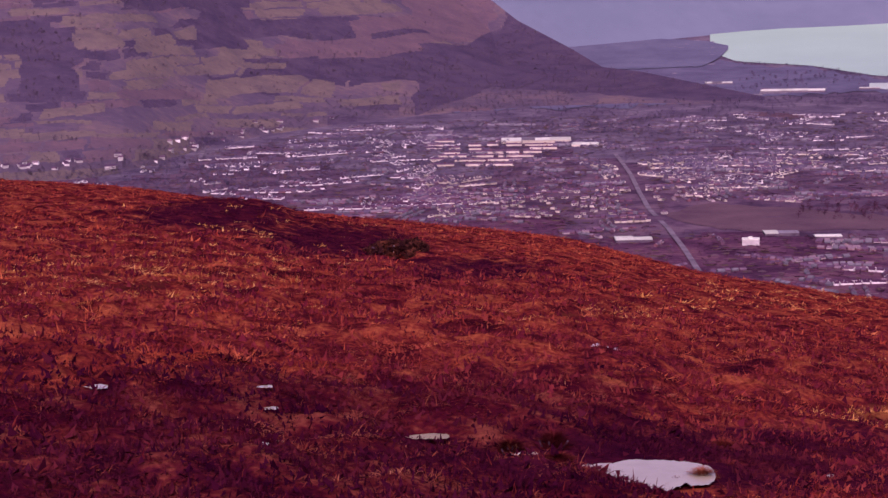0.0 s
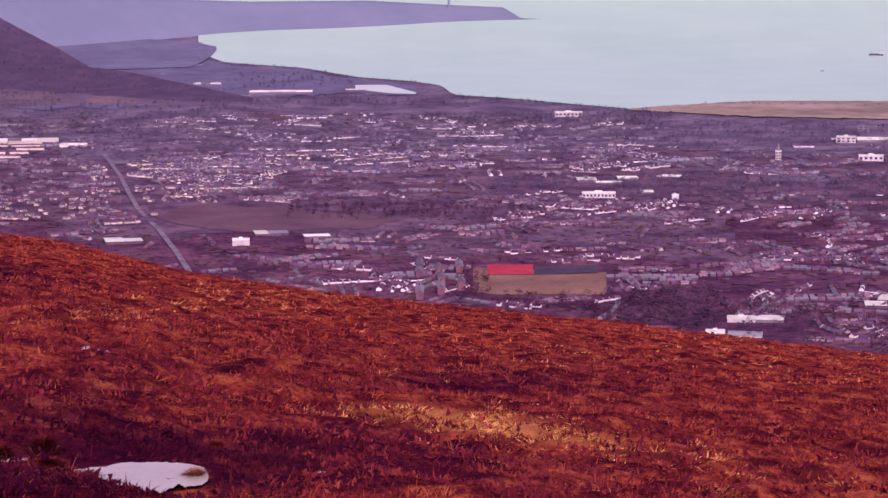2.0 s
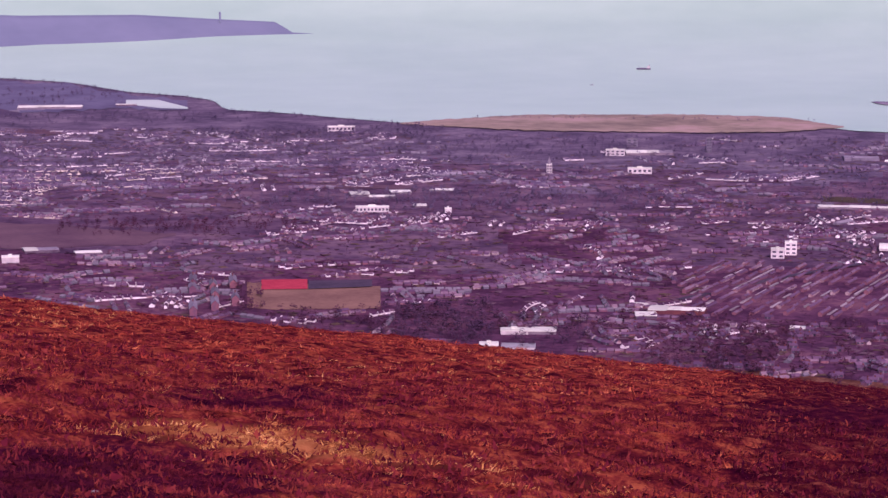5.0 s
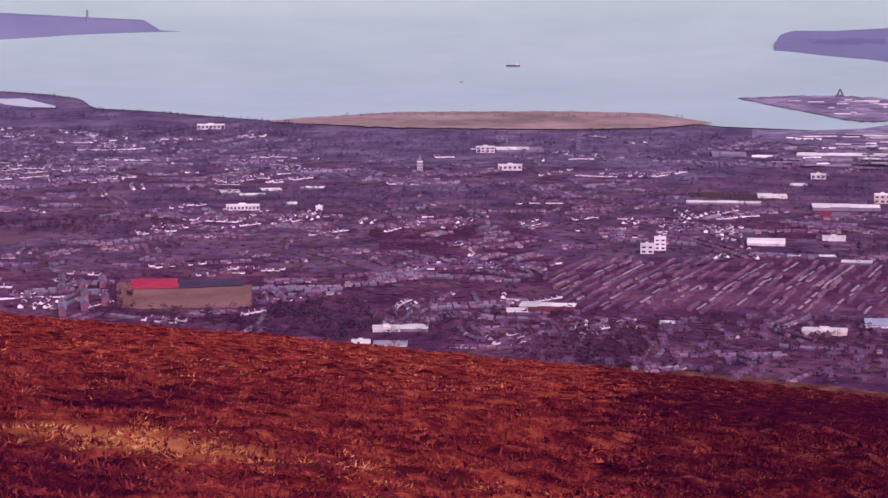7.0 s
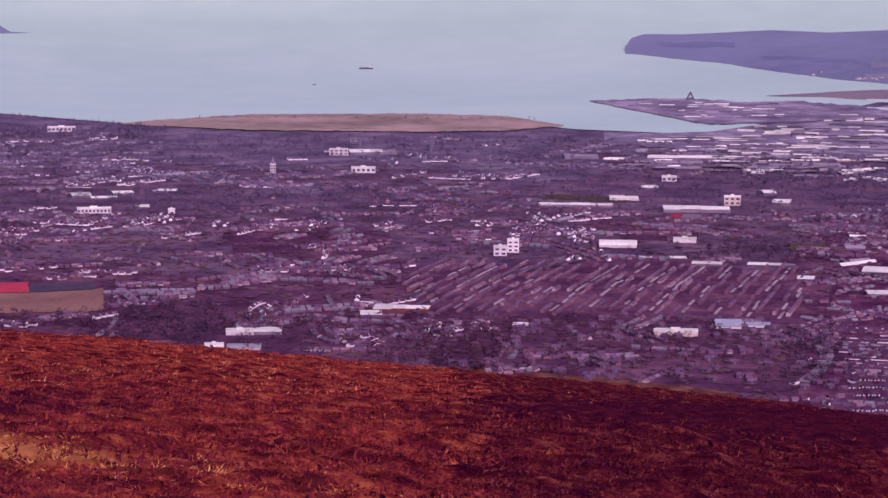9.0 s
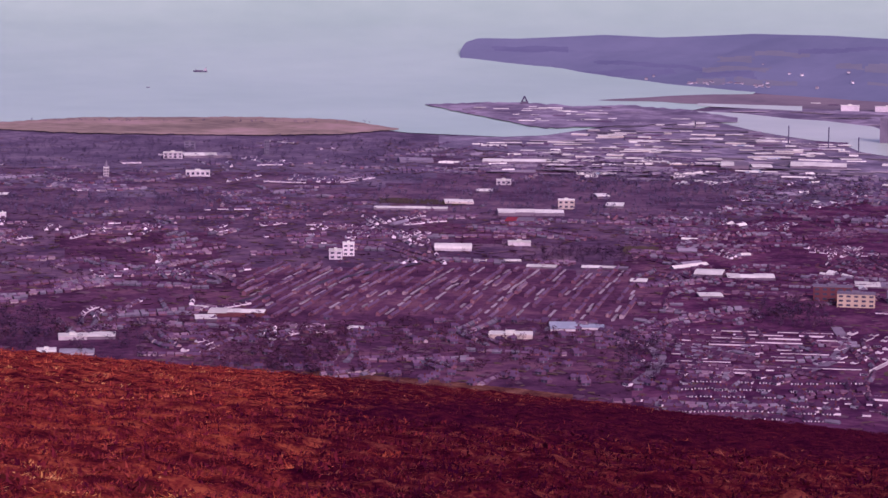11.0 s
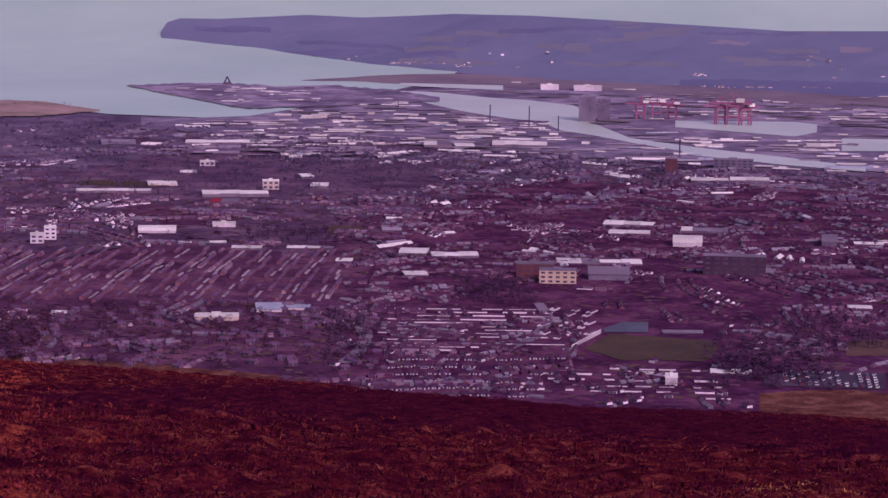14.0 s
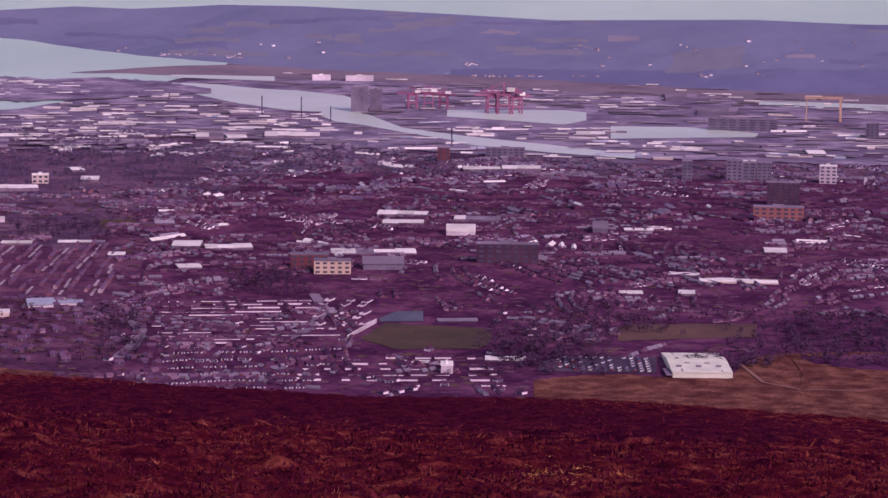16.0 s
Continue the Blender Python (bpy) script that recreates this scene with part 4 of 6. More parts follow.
quarter("dark brick city houses with slate roofs", 760, 35, 57, -11.4, -4.9, 31, "city", 0.92, "grey", w=(3, 6.5), d=(2.8, 3.8), h=(0.9, 1.5), clump=False)
quarter("long low pale roofs in the city", 70, 26, 57, -7.8, -4.6, 11, "pale_roof", 0.75, "grey", w=(8, 26), d=(3, 6), h=(0.8, 1.3), length=(10, 45), gap=(3, 12), clump=False)
quarter("brick city buildings of several storeys", 55, 38, 57, -6.6, -4.7, 13, "city", 0.7, "grey", w=(5, 11), d=(4, 6), h=(1.8, 3.2), length=(10, 50), clump=False)


def terraces(label, a0, a1, e0, e1, heading, gap, length, seed, mats, h=4.8, deep=5.6, shift=0.0):
    """Parallel terraced rows of one heading (degrees) that fill a quarter."""
    g = np.random.RandomState(seed)
    u = Vector((math.sin(radians(heading)), math.cos(radians(heading))))
    v = Vector((u.y, -u.x))
    mid = spot((a0 + a1) / 2, (e0 + e1) / 2)
    az, el, turn, size = [], [], [], []
    for i in range(-60, 61):
        s = -900.0
        while s < 900:
            ln = g.uniform(*length)
            p = Vector((mid.x, mid.y)) + v * (i * gap + shift + g.normal(0, 0.8)) + u * (s + ln / 2)
            s += ln + g.uniform(2, 14)
            r, a = p.length, math.degrees(math.atan2(p.x, p.y))
            e = float(np.interp(r, NEAR_R, NEAR_EL))
            if a0 < a < a1 and e0 < e < e1 and g.rand() < 0.82 and e > knots(a, CREST):
                az.append(a), el.append(e), turn.append(math.atan2(u.y, u.x)), size.append((ln, deep, max(0.3, h + g.normal(0, 0.3))))
    first = None
    for a, e, t, (w, d, k) in zip(az, el, turn, size):
        m = Matrix.Translation(spot(a, e)) @ Matrix.Rotation(t, 4, "Z") @ Matrix.Diagonal((w, d, max(0.2, k), 1))
        if first is not None:
            copy_thing(first, m @ Matrix.Diagonal((1 / unit[0], 1 / unit[1], 1 / unit[2], 1)))
            continue
        unit = (w, d, max(0.2, k))
        first = new("terrace_row" if mats[0] is not LANE else "back_lane")
        first.matrix_world = m
        tagged(first, label, "houses" if mats[0] is not LANE else "lane", label)
        v = [(-0.5, -0.5, -0.5), (0.5, -0.5, -0.5), (0.5, 0.5, -0.5), (-0.5, 0.5, -0.5), (-0.5, -0.5, 1), (0.5, -0.5, 1), (0.5, 0.5, 1), (-0.5, 0.5, 1), (-0.5, 0, 1.55), (0.5, 0, 1.55)]
        if mats[0] is LANE:
            raw("wall", v[:8], [(0, 1, 5, 4), (1, 2, 6, 5), (2, 3, 7, 6), (3, 0, 4, 7)], [mats[0]], parent=first)
            raw("paving", [(-0.5, -0.5, 1.02), (0.5, -0.5, 1.02), (0.5, 0.5, 1.02), (-0.5, 0.5, 1.02)], [(0, 1, 2, 3)], [mats[1]], parent=first)
            continue
        raw("wall", v, [(0, 1, 5), (0, 5, 4), (1, 2, 6), (1, 6, 5), (2, 3, 7), (2, 7, 6), (3, 0, 4), (3, 4, 7), (5, 6, 9), (7, 4, 8)], [mats[0]], parent=first)
        top = raw("roof", [(-0.51, -0.58, 0.96), (0.51, -0.58, 0.96), (0.51, 0, 1.62), (-0.51, 0, 1.62), (0.51, 0.58, 0.96), (-0.51, 0.58, 0.96)], [(0, 1, 2, 3), (4, 5, 3, 2)], [mats[1]], parent=first)
        bm = bmesh.new()
        box(bm, 0.1, 0.16, -0.1, 0.1, 1.45, 1.95)
        part("chimney", bm, REDBRICK, top)
    return first


terraces("long parallel brick terraces with slate roofs", 24.59, 34.83, -8.65, -7.35, 41, 12, (12, 42), 1, [BRICKWALL, ROOFS], 1.7, 3.2)
terraces("pale back lanes and yards between terraces", 24.69, 34.73, -8.62, -7.38, 41, 24, (10, 40), 2, [LANE, LANE], 0.4, 2.0, 6.0)
terraces("brick terraces with white gables", 35.54, 39.88, -9.95, -8.85, 127, 15, (16, 46), 3, [BRIGHTWALL, CITYROOF], 1.2, 4.2)
terraces("cream terraces stepping up the slope", -0.73, 2.47, -5.15, -4.45, 98, 48, (14, 44), 4, [CREAMWALL, ROOFS], 2.6, 4.2)
terraces("brick terraces beside the main road", 11.85, 13.35, -8.6, -7.7, 12, 16, (20, 45), 5, [BRICKWALL, GREYROOF])
terraces("short brick terraces with pale fronts", 39.88, 41.4, -9.6, -8.8, 60, 14, (6, 16), 6, [WHITEWALL, CITYROOF], 1.4, 3.8)
terraces("white terraces by the pitch", 39.68, 44.85, -11.0, -10.2, 130, 17, (4, 15), 7, [BRIGHTWALL, CITYROOF], 1.4, 4.0)


# ---- things ----
LOOKS = {"white": (WHITEWALL, PALEROOF, "pale-clad", "pale-roofed"), "cream": (CREAMWALL, PALEROOF, "cream-walled", "pale-roofed"), "grey": (GREYWALL, GREYROOF, "grey-walled", "grey-roofed"),
         "greenroof": (WHITEWALL, GREENROOF, "white-walled", "grey-green-roofed"), "brickwhite": (REDBRICK, PALEROOF, "red-brick", "white-roofed"), "redroof": (REDBRICK, REDROOF, "brick-walled", "red-roofed"),
         "blueroof": (WHITEWALL, BLUEROOF, "white-walled", "pale-blue-roofed"), "yellow": (YELLOW, GREYROOF, "yellow-clad", "flat-roofed"), "brick": (REDBRICK, GREYROOF, "red-brick", "flat-roofed"),
         "darkbrick": (DARKBRICK, GREYROOF, "dark brick", "flat-roofed"), "orange": (ORANGE, GREYROOF, "orange-brick", "flat-roofed"), "dark": (GREYWALL, ROOFS, "grey-walled", "dark-roofed"), "store": (STOREROOF, STOREROOF, "cream-clad", "cream-roofed")}


def block(kind, look_of, az, el, w, d, h, shape, turn=0.0, windows=None):
    """A building whose front foot stands at azimuth and height angle: walls, roof and, on taller ones, windows."""
    wall, roof, say, top = LOOKS[look_of]
    r = float(reach(el)) + d / 2
    if shape in ("roof", "gable") and not turn:
        # sheds stand askew to each other, and lower than they are long
        turn, h = ((az * 37.7 + el * 91.3) % 1 - 0.5) * (16 if w < 60 else 7), h * 0.75
    ob = new(kind)
    ob.matrix_world = Matrix.Translation((r * math.sin(radians(az)), r * math.cos(radians(az)), float(np.interp(r, PR, PZ)) + EYE)) @ pose(0, 0, 0, 0, 0, -az + turn)
    tagged(ob, f"{say}, {top} {kind.replace('_', ' ')} standing in the town", "building", kind.replace("_", " ") + "s of the town")
    # White sheds get darker walls below pale roofs, with wall shade painted in.
    if shape == "roof" and look_of == "white" and kind != "superstore":
        wall = SHEDWALL
    part("wall", one_box(-w / 2, w / 2, -d / 2, d / 2, -3, h), wall, ob)
    if shape == "gable":
        k = min(0.3 * d, 6)
        part("roof", prism([(-d / 2 - 0.6, h + 0.02), (-d / 2 - 0.6, h + 0.35), (0, h + k), (d / 2 + 0.6, h + 0.35), (d / 2 + 0.6, h + 0.02)], -w / 2 - 0.6, w / 2 + 0.6), roof, ob)
    elif shape == "dome":
        prof = [(-d / 2 - 0.3, h + 0.02)] + [(-d / 2 * math.cos(math.pi * i / 8), h + 0.1 + 0.16 * d * math.sin(math.pi * i / 8)) for i in range(9)] + [(d / 2 + 0.3, h + 0.02)]
        part("roof", prism(prof, -w / 2 - 0.3, w / 2 + 0.3), roof, ob)
    elif shape == "roof":
        lengths = 1 if w < 20 or kind == "superstore" else min(4, int(w / 13))
        cut = random.Random(int(az * 100) + int(el * 1000))
        x0 = -w / 2
        for i in range(lengths):
            x1 = w / 2 if i == lengths - 1 else x0 + w / lengths * cut.uniform(0.7, 1.25)
            near, far, top = -d / 2 * (cut.uniform(0.55, 1.0) if i else 1), d / 2 * (cut.uniform(0.5, 1.0) if i else 1), h + (cut.uniform(-0.35, 0.5) if i else 0)
            k, over = max(0.5, 0.035 * d), 0.4 if lengths == 1 else 0.2
            part("roof", prism([(near - over, h + 0.02), (near - over, top + 0.4), ((near + far) / 2, top + 0.4 + k), (far + over, top + 0.4), (far + over, h + 0.02)], x0 - over, x1 + over - 0.3), roof if i == 0 or cut.random() < 0.72 else GREYROOF, ob)
            x0 = x1
    else:
        bm = one_box(-w / 2 - 0.2, w / 2 + 0.2, -d / 2 - 0.2, d / 2 + 0.2, h + 0.02, h + 0.7)
        box(bm, -w * 0.12, w * 0.1, -d * 0.15, d * 0.2, h + 0.7, h + 2.2)
        part("roof", bm, roof, ob)
    if kind == "church" and shape == "block":
        bm = bmesh.new()
        bmesh.ops.create_cone(bm, cap_ends=True, segments=6, radius1=w * 0.42, radius2=0.05, depth=h * 0.9, matrix=Matrix.Translation((0, -d * 0.2, h * 1.45 + 0.7)))
        part("spire", bm, GREYROOF, ob)
    if windows is None and shape == "block" and h > 5:
        windows = (max(2, min(7, int(w / 5))), max(1, min(8, int(h / 3.2))))
    if windows:
        nx, nz = windows
        ww, hh = w / nx * 0.55, h / nz * 0.45
        me = None
        for i in range(nx):
            for j in range(nz):
                x, z = -w / 2 + w / nx * (i + 0.5), h / nz * (j + 0.55)
                if me is None:
                    p = part("window", one_box(-ww / 2, ww / 2, -0.08, 0.08, -hh / 2, hh / 2), GLASS, ob)
                    me = p.data
                else:
                    p = new("window", me)
                    p.parent = ob
                p.location = (x, -d / 2 - 0.06, z)
    return ob


block("long_factory", "cream", 2.06, -4.57, 90.8, 57.1, 3.7, "roof")
block("long_factory", "cream", 3.33, -4.67, 33.6, 39.8, 2.6, "roof")
block("school", "white", 4.5, -7.14, 32.7, 29.0, 2.9, "roof")
block("warehouse", "white", 8.25, -7, 30.6, 25.4, 2.5, "roof")
block("warehouse", "white", 9.43, -7.06, 23.3, 15.9, 1.6, "roof")
block("hall", "white", 7.49, -7.24, 14.9, 14, 4.7, "block")
block("warehouse", "white", 6.71, -3.16, 45.0, 40, 2.0, "roof")
block("warehouse", "white", 8.58, -3.4, 100.0, 50, 3.0, "roof")
block("hospital", "white", 15.9, -4.01, 38.8, 14, 6.3, "block")
block("office_block", "white", 16.68, -6.08, 34.2, 12, 5.2, "block", 0, (9, 1))
block("warehouse", "white", 16.35, -5.68, 21.0, 34.3, 2.8, "roof")
block("warehouse", "white", 16.94, -5.72, 28.2, 20.3, 1.7, "roof")
block("warehouse", "white", 17.4, -5.62, 21.8, 28.0, 2.2, "roof")
block("warehouse", "white", 18.48, -5.56, 25.1, 21.4, 1.7, "roof")
block("hall", "white", 17.9, -5.96, 13.6, 21.9, 1.9, "roof")
block("hall", "white", 18.63, -6.1, 6.9, 10, 4.0, "block")
block("warehouse", "white", 23.76, -4.62, 60.4, 49.1, 3.2, "roof")
block("office_block", "white", 22.9, -4.64, 24.4, 14, 7.5, "block")
block("office_block", "white", 23.53, -5.09, 28.5, 14, 6.0, "block")
block("office_block", "grey", 23.33, -4.41, 14.9, 14, 10.1, "block")
block("tower_block", "grey", 25.28, -4.54, 6.6, 14, 17.9, "block")
block("church", "white", 21.22, -5.09, 6.6, 14, 10.0, "block")
block("apartment_block", "white", 27.05, -7.2, 11.7, 14, 7.5, "block")
block("apartment_block", "white", 27.38, -7.11, 10.4, 14, 10.6, "block")
block("school", "white", 20.34, -9.21, 19.4, 14, 2.4, "block")
block("school", "white", 21.07, -9.2, 19.4, 20.0, 2.6, "roof")
block("school", "white", 19.68, -9.6, 12.6, 14, 3, "block")
block("school", "greenroof", 20.45, -9.59, 22.6, 18, 1.8, "roof")
block("school", "white", 23.55, -8.46, 14.3, 11.0, 1.3, "roof")
block("school", "brickwhite", 24.53, -8.66, 41.5, 25.5, 3.1, "roof")
block("school", "white", 23.72, -8.78, 15.4, 20.5, 2.6, "roof")
block("warehouse", "white", 28.98, -5.93, 77.7, 24.5, 2.1, "roof")
block("warehouse", "white", 32.05, -6.04, 68.5, 41.4, 3.6, "roof")
block("warehouse", "redroof", 31.8, -6.24, 28.5, 36.0, 3.2, "roof")
block("warehouse", "white", 31.62, -4.72, 80.5, 46.4, 3.1, "roof")
block("warehouse", "grey", 29.09, -4.71, 43.1, 46.6, 3.1, "roof")
block("sports_hall", "white", 30.07, -6.96, 33.7, 22, 2.0, "dome")
block("warehouse", "white", 31.77, -6.81, 21.2, 14, 3, "block")
block("hall", "white", 27.66, -9.01, 14.8, 12.3, 1.6, "roof")
block("swimming_hall", "blueroof", 32.91, -8.97, 18.0, 14, 2.4, "gable")
block("swimming_hall", "blueroof", 33.61, -8.92, 21.2, 15.3, 1.9, "roof")
block("terrace", "cream", 31.58, -9.19, 30.9, 14, 3, "block")
block("warehouse", "white", 34.86, -7.71, 13.5, 18.4, 2.0, "roof")
block("terrace", "white", 31.22, -7.24, 40.7, 12.5, 1.3, "roof")
block("terrace", "white", 32.36, -7.38, 25.4, 16.1, 1.7, "roof")
block("terrace", "white", 33.98, -7.38, 39.9, 16.1, 1.7, "roof")
block("office_block", "white", 31.35, -5.26, 17.2, 14, 5.1, "block")
block("warehouse", "white", 30.87, -5.47, 18.5, 28.5, 2.2, "roof")
block("warehouse", "cream", 30.2, -5.76, 31.3, 32.4, 2.7, "roof")
block("office_block", "cream", 32.96, -5.85, 17.5, 14, 9.1, "block")
block("warehouse", "white", 33.86, -5.57, 14.0, 34.5, 2.7, "roof")
block("warehouse", "white", 34.21, -5.82, 18.7, 38.1, 3.2, "roof")
block("warehouse", "white", 36.65, -7.53, 23.4, 34.6, 3.7, "roof")
block("warehouse", "white", 37.69, -7.57, 39.6, 26.6, 2.9, "roof")
block("warehouse", "white", 36.68, -8.06, 18.3, 20.1, 2.3, "roof")
block("office_block", "yellow", 40.36, -8.18, 28.7, 14, 10.2, "block")
block("mill", "brick", 39.77, -8.04, 29.9, 14, 11.0, "block")
block("factory", "white", 41.41, -7.67, 70.6, 30.0, 2.0, "roof")
block("warehouse", "grey", 41.66, -8.06, 32.0, 18, 6.0, "gable")
block("warehouse", "white", 42.17, -6.71, 46.8, 33.5, 3.2, "roof")
block("warehouse", "white", 42.18, -6.92, 37.7, 27.2, 2.7, "roof")
block("warehouse", "white", 39.32, -4.73, 69.6, 69.0, 4.7, "roof")
block("warehouse", "white", 37.22, -4.75, 35.0, 63.9, 4.3, "roof")
block("warehouse", "white", 37.89, -4.75, 24.7, 45.6, 3.1, "roof")
block("grain_silo", "grey", 41.03, -4.05, 24.0, 16, 36.0, "block", 0, ())
block("grain_silo", "grey", 41.45, -4.02, 18.0, 16, 31.0, "block", 0, ())
block("warehouse", "white", 40.06, -3.25, 29.5, 14, 9.0, "block", 0, ())
block("warehouse", "white", 41.03, -3.26, 45.5, 14, 9.0, "block", 0, ())
block("sports_hall", "white", 43.66, -7.17, 25.6, 30, 3.9, "dome")
block("warehouse", "white", 44.09, -6.81, 42.9, 29.8, 2.9, "roof")
block("mill", "darkbrick", 44.87, -7.86, 49.9, 14, 15.8, "block")
block("church", "grey", 47.24, -7.07, 13.5, 30, 5.1, "dome")
block("warehouse", "white", 48.22, -6.99, 25.7, 16.6, 1.7, "roof")
block("hall", "white", 42.5, -10.45, 18.4, 8, 1.1, "roof")
block("house", "white", 43.34, -10.7, 7.3, 14, 5.0, "block")
block("sports_hall", "white", 44.86, -10.38, 24.9, 14, 1.6, "roof")
block("hall", "white", 48.06, -8.61, 17.2, 14.2, 1.7, "roof")
block("grandstand", "grey", 43.59, -9.38, 26.9, 6, 1.4, "gable")
store = block("superstore", "store", 49.78, -10.68, 36.0, 66.0, 3.2, "roof", 7)
for i in range(5):
    p = part("roof_vent", one_box(-1.6, 1.6, -0.8, 0.8, 0, 1.0), GREYROOF, store)
    p.location = (-13 + 6 * i, -20 + 9 * (i % 2), 4.5)
for x in (-12, 12):
    part("parapet", one_box(x - 0.3, x + 0.3, -32, 32, 3.5, 4.2 if x < 0 else 4.0), SHEDWALL, store)
part("canopy", one_box(-22, -18.2, -33, -12, 1.4, 2.2), SHEDWALL, store)
block("market_hall", "cream", 50.8, -8.25, 60.0, 20.0, 1.2, "roof")
block("tower_block", "grey", 49.42, -5.66, 11.0, 14, 21.3, "block")
block("tower_block", "grey", 50.62, -5.64, 17.2, 14, 22.0, "block")
block("tower_block", "grey", 50.99, -5.64, 14.5, 14, 20.0, "block")
block("tower_block", "grey", 51.37, -5.63, 15.9, 14, 20.0, "block")
block("tower_block", "white", 52.97, -5.66, 18.5, 14, 19.2, "block")
block("mill", "darkbrick", 51.86, -6.24, 32.0, 14, 22.9, "block")
block("hospital", "orange", 51.76, -6.61, 46.8, 14, 12.0, "block")
block("dock_hall", "grey", 50.79, -4.39, 91.8, 14, 16.6, "block")
block("office_block", "grey", 44.77, -5.14, 46.0, 14, 10.0, "block")
block("office_block", "brick", 43.19, -5.3, 14.0, 14, 17.0, "block")
block("hall", "white", 49.49, -8.6, 12.1, 18.8, 2.3, "roof")
block("hall", "white", 49.41, -8.11, 23.5, 15.2, 1.8, "roof")
block("hall", "white", 51.71, -7.49, 18.6, 29.1, 3.1, "roof")
block("terminal", "white", 41.87, -2.94, 87.9, 42, 2.2, "roof")
block("terminal", "white", 44.25, -3.02, 102.8, 42, 2.2, "roof")
block("terminal", "white", 46.82, -2.98, 60.4, 42, 2.2, "roof")
block("warehouse", "white", 52.62, -4.96, 21.3, 48.4, 3.4, "roof")
block("warehouse", "white", 46.94, -4.6, 37.4, 55.7, 3.7, "roof")
block("tower_block", "grey", 54.03, -4.51, 16.5, 14, 20.3, "block")
block("warehouse", "grey", 50.17, -4.01, 53.8, 90, 6.5, "roof")
block("warehouse", "white", 44.18, -5.52, 42.1, 36.1, 2.8, "roof")
block("warehouse", "white", 45.19, -5.5, 43.6, 40.4, 3.2, "roof")
block("warehouse", "grey", 49.36, -3.66, 67.0, 90, 5.2, "roof")


# ---- houses one by one ----
def house_kind(kind, label, wall, roof, w, d, h, hip):
    ob = new(kind)
    tagged(ob, label, "house", group=kind.replace("_", " ") + "s of the estate")
    part("wall", one_box(-w / 2, w / 2, -d / 2, d / 2, -2, h), wall, ob)
    bm = bmesh.new()
    o, k = 0.35, h + 0.36 * d
    e = [bm.verts.new(p) for p in ((-w / 2 - o, -d / 2 - o, h), (w / 2 + o, -d / 2 - o, h), (w / 2 + o, d / 2 + o, h), (-w / 2 - o, d / 2 + o, h))]
    t = [bm.verts.new((-w / 2 + hip, 0, k)), bm.verts.new((w / 2 - hip, 0, k))]
    bm.faces.new((e[0], e[1], t[1], t[0])), bm.faces.new((e[2], e[3], t[0], t[1])), bm.faces.new((e[1], e[2], t[1])), bm.faces.new((e[3], e[0], t[0])), bm.faces.new(e[::-1])
    top = part("roof", bm, roof, ob)
    part("chimney", one_box(w * 0.2, w * 0.2 + 0.8, -0.4, 0.4, k - 0.8, k + 0.9), REDBRICK, top)
    win = part("window", one_box(-0.8, 0.8, -0.06, 0.06, -0.6, 0.6), GLASS, ob)
    win.location = (-w * 0.27, -d / 2 - 0.04, h * 0.55)
    win = new("window", win.data)
    win.parent, win.location = ob, (w * 0.27, -d / 2 - 0.04, h * 0.55)
    part("door", one_box(-0.45, 0.45, -d / 2 - 0.08, -d / 2 + 0.05, 0, 1.9), GREYWALL, ob)
    return ob


def settle(proto, places):
    """The first place takes the house itself, the others take copies."""
    for i, (a, e, turn) in enumerate(places):
        m = Matrix.Translation(spot(a, e)) @ pose(0, 0, 0, 0, 0, -a + turn)
        if i:
            copy_thing(proto, m)
        else:
            proto.matrix_world = m


hr = random.Random(8)
bungalow = house_kind("bungalow", "white bungalow with a dark hipped roof", BRIGHTWALL, CITYROOF, 7.0, 5.4, 1.4, 2.2)
places = []
for row in range(6):
    e0 = -11.1 + row * 0.185
    a = 35.5 + hr.uniform(0, 0.3) + 0.1 * row
    while a < 39.65 + 0.25 * row:
        if e0 + 0.02 * (a - 37) > knots(a, CREST) - 0.05:
            places.append((a, e0 + 0.02 * (a - 37) + 0.02 * math.sin(a * 1.7 + 0.4 * row) + hr.uniform(-0.012, 0.012), hr.uniform(-12, 12)))
        a += hr.choice((0.36, 0.4, 0.44, 0.48, 0.8))
settle(bungalow, places)
cream_house = house_kind("cream_house", "cream rendered two-storey house with a grey roof", CREAMWALL, ROOFS, 5.6, 4.6, 2.3, 1.0)
settle(cream_house, [p for p in [(hr.uniform(-0.8, 5.4), hr.uniform(-6.5, -5.7), hr.choice((-30, 15, 60)) + hr.uniform(-8, 8)) for _ in range(130)] if off_road(np.array([p[0]]), np.array([p[1]]))[0]])
white_house = house_kind("white_house", "white rendered two-storey house with a slate roof", BRIGHTWALL, CITYROOF, 4.8, 4.2, 1.9, 0.3)
spots = []
while len(spots) < 90:
    a, e = hr.uniform(34.6, 46), hr.uniform(-11.3, -9.0)
    if e > knots(a, CREST) + 0.05 and clear(np.array([a]), np.array([e]))[0]:
        spots.append((a, e, hr.choice((-40, 5, 50)) + hr.uniform(-8, 8)))
settle(white_house, spots)
brick_house = house_kind("brick_house", "red-brown brick house with a slate roof", BRICKWALL, ROOFS, 5.6, 4.4, 2.0, 0.3)
spots = []
while len(spots) < 170:
    a, e = hr.uniform(22.5, 36), hr.uniform(-10.45, -8.7)
    if e > knots(a, CREST) + 0.03 and clear(np.array([a]), np.array([e]))[0]:
        spots.append((a, e, hr.choice((-40, 5, 50)) + hr.uniform(-8, 8)))
settle(brick_house, spots)


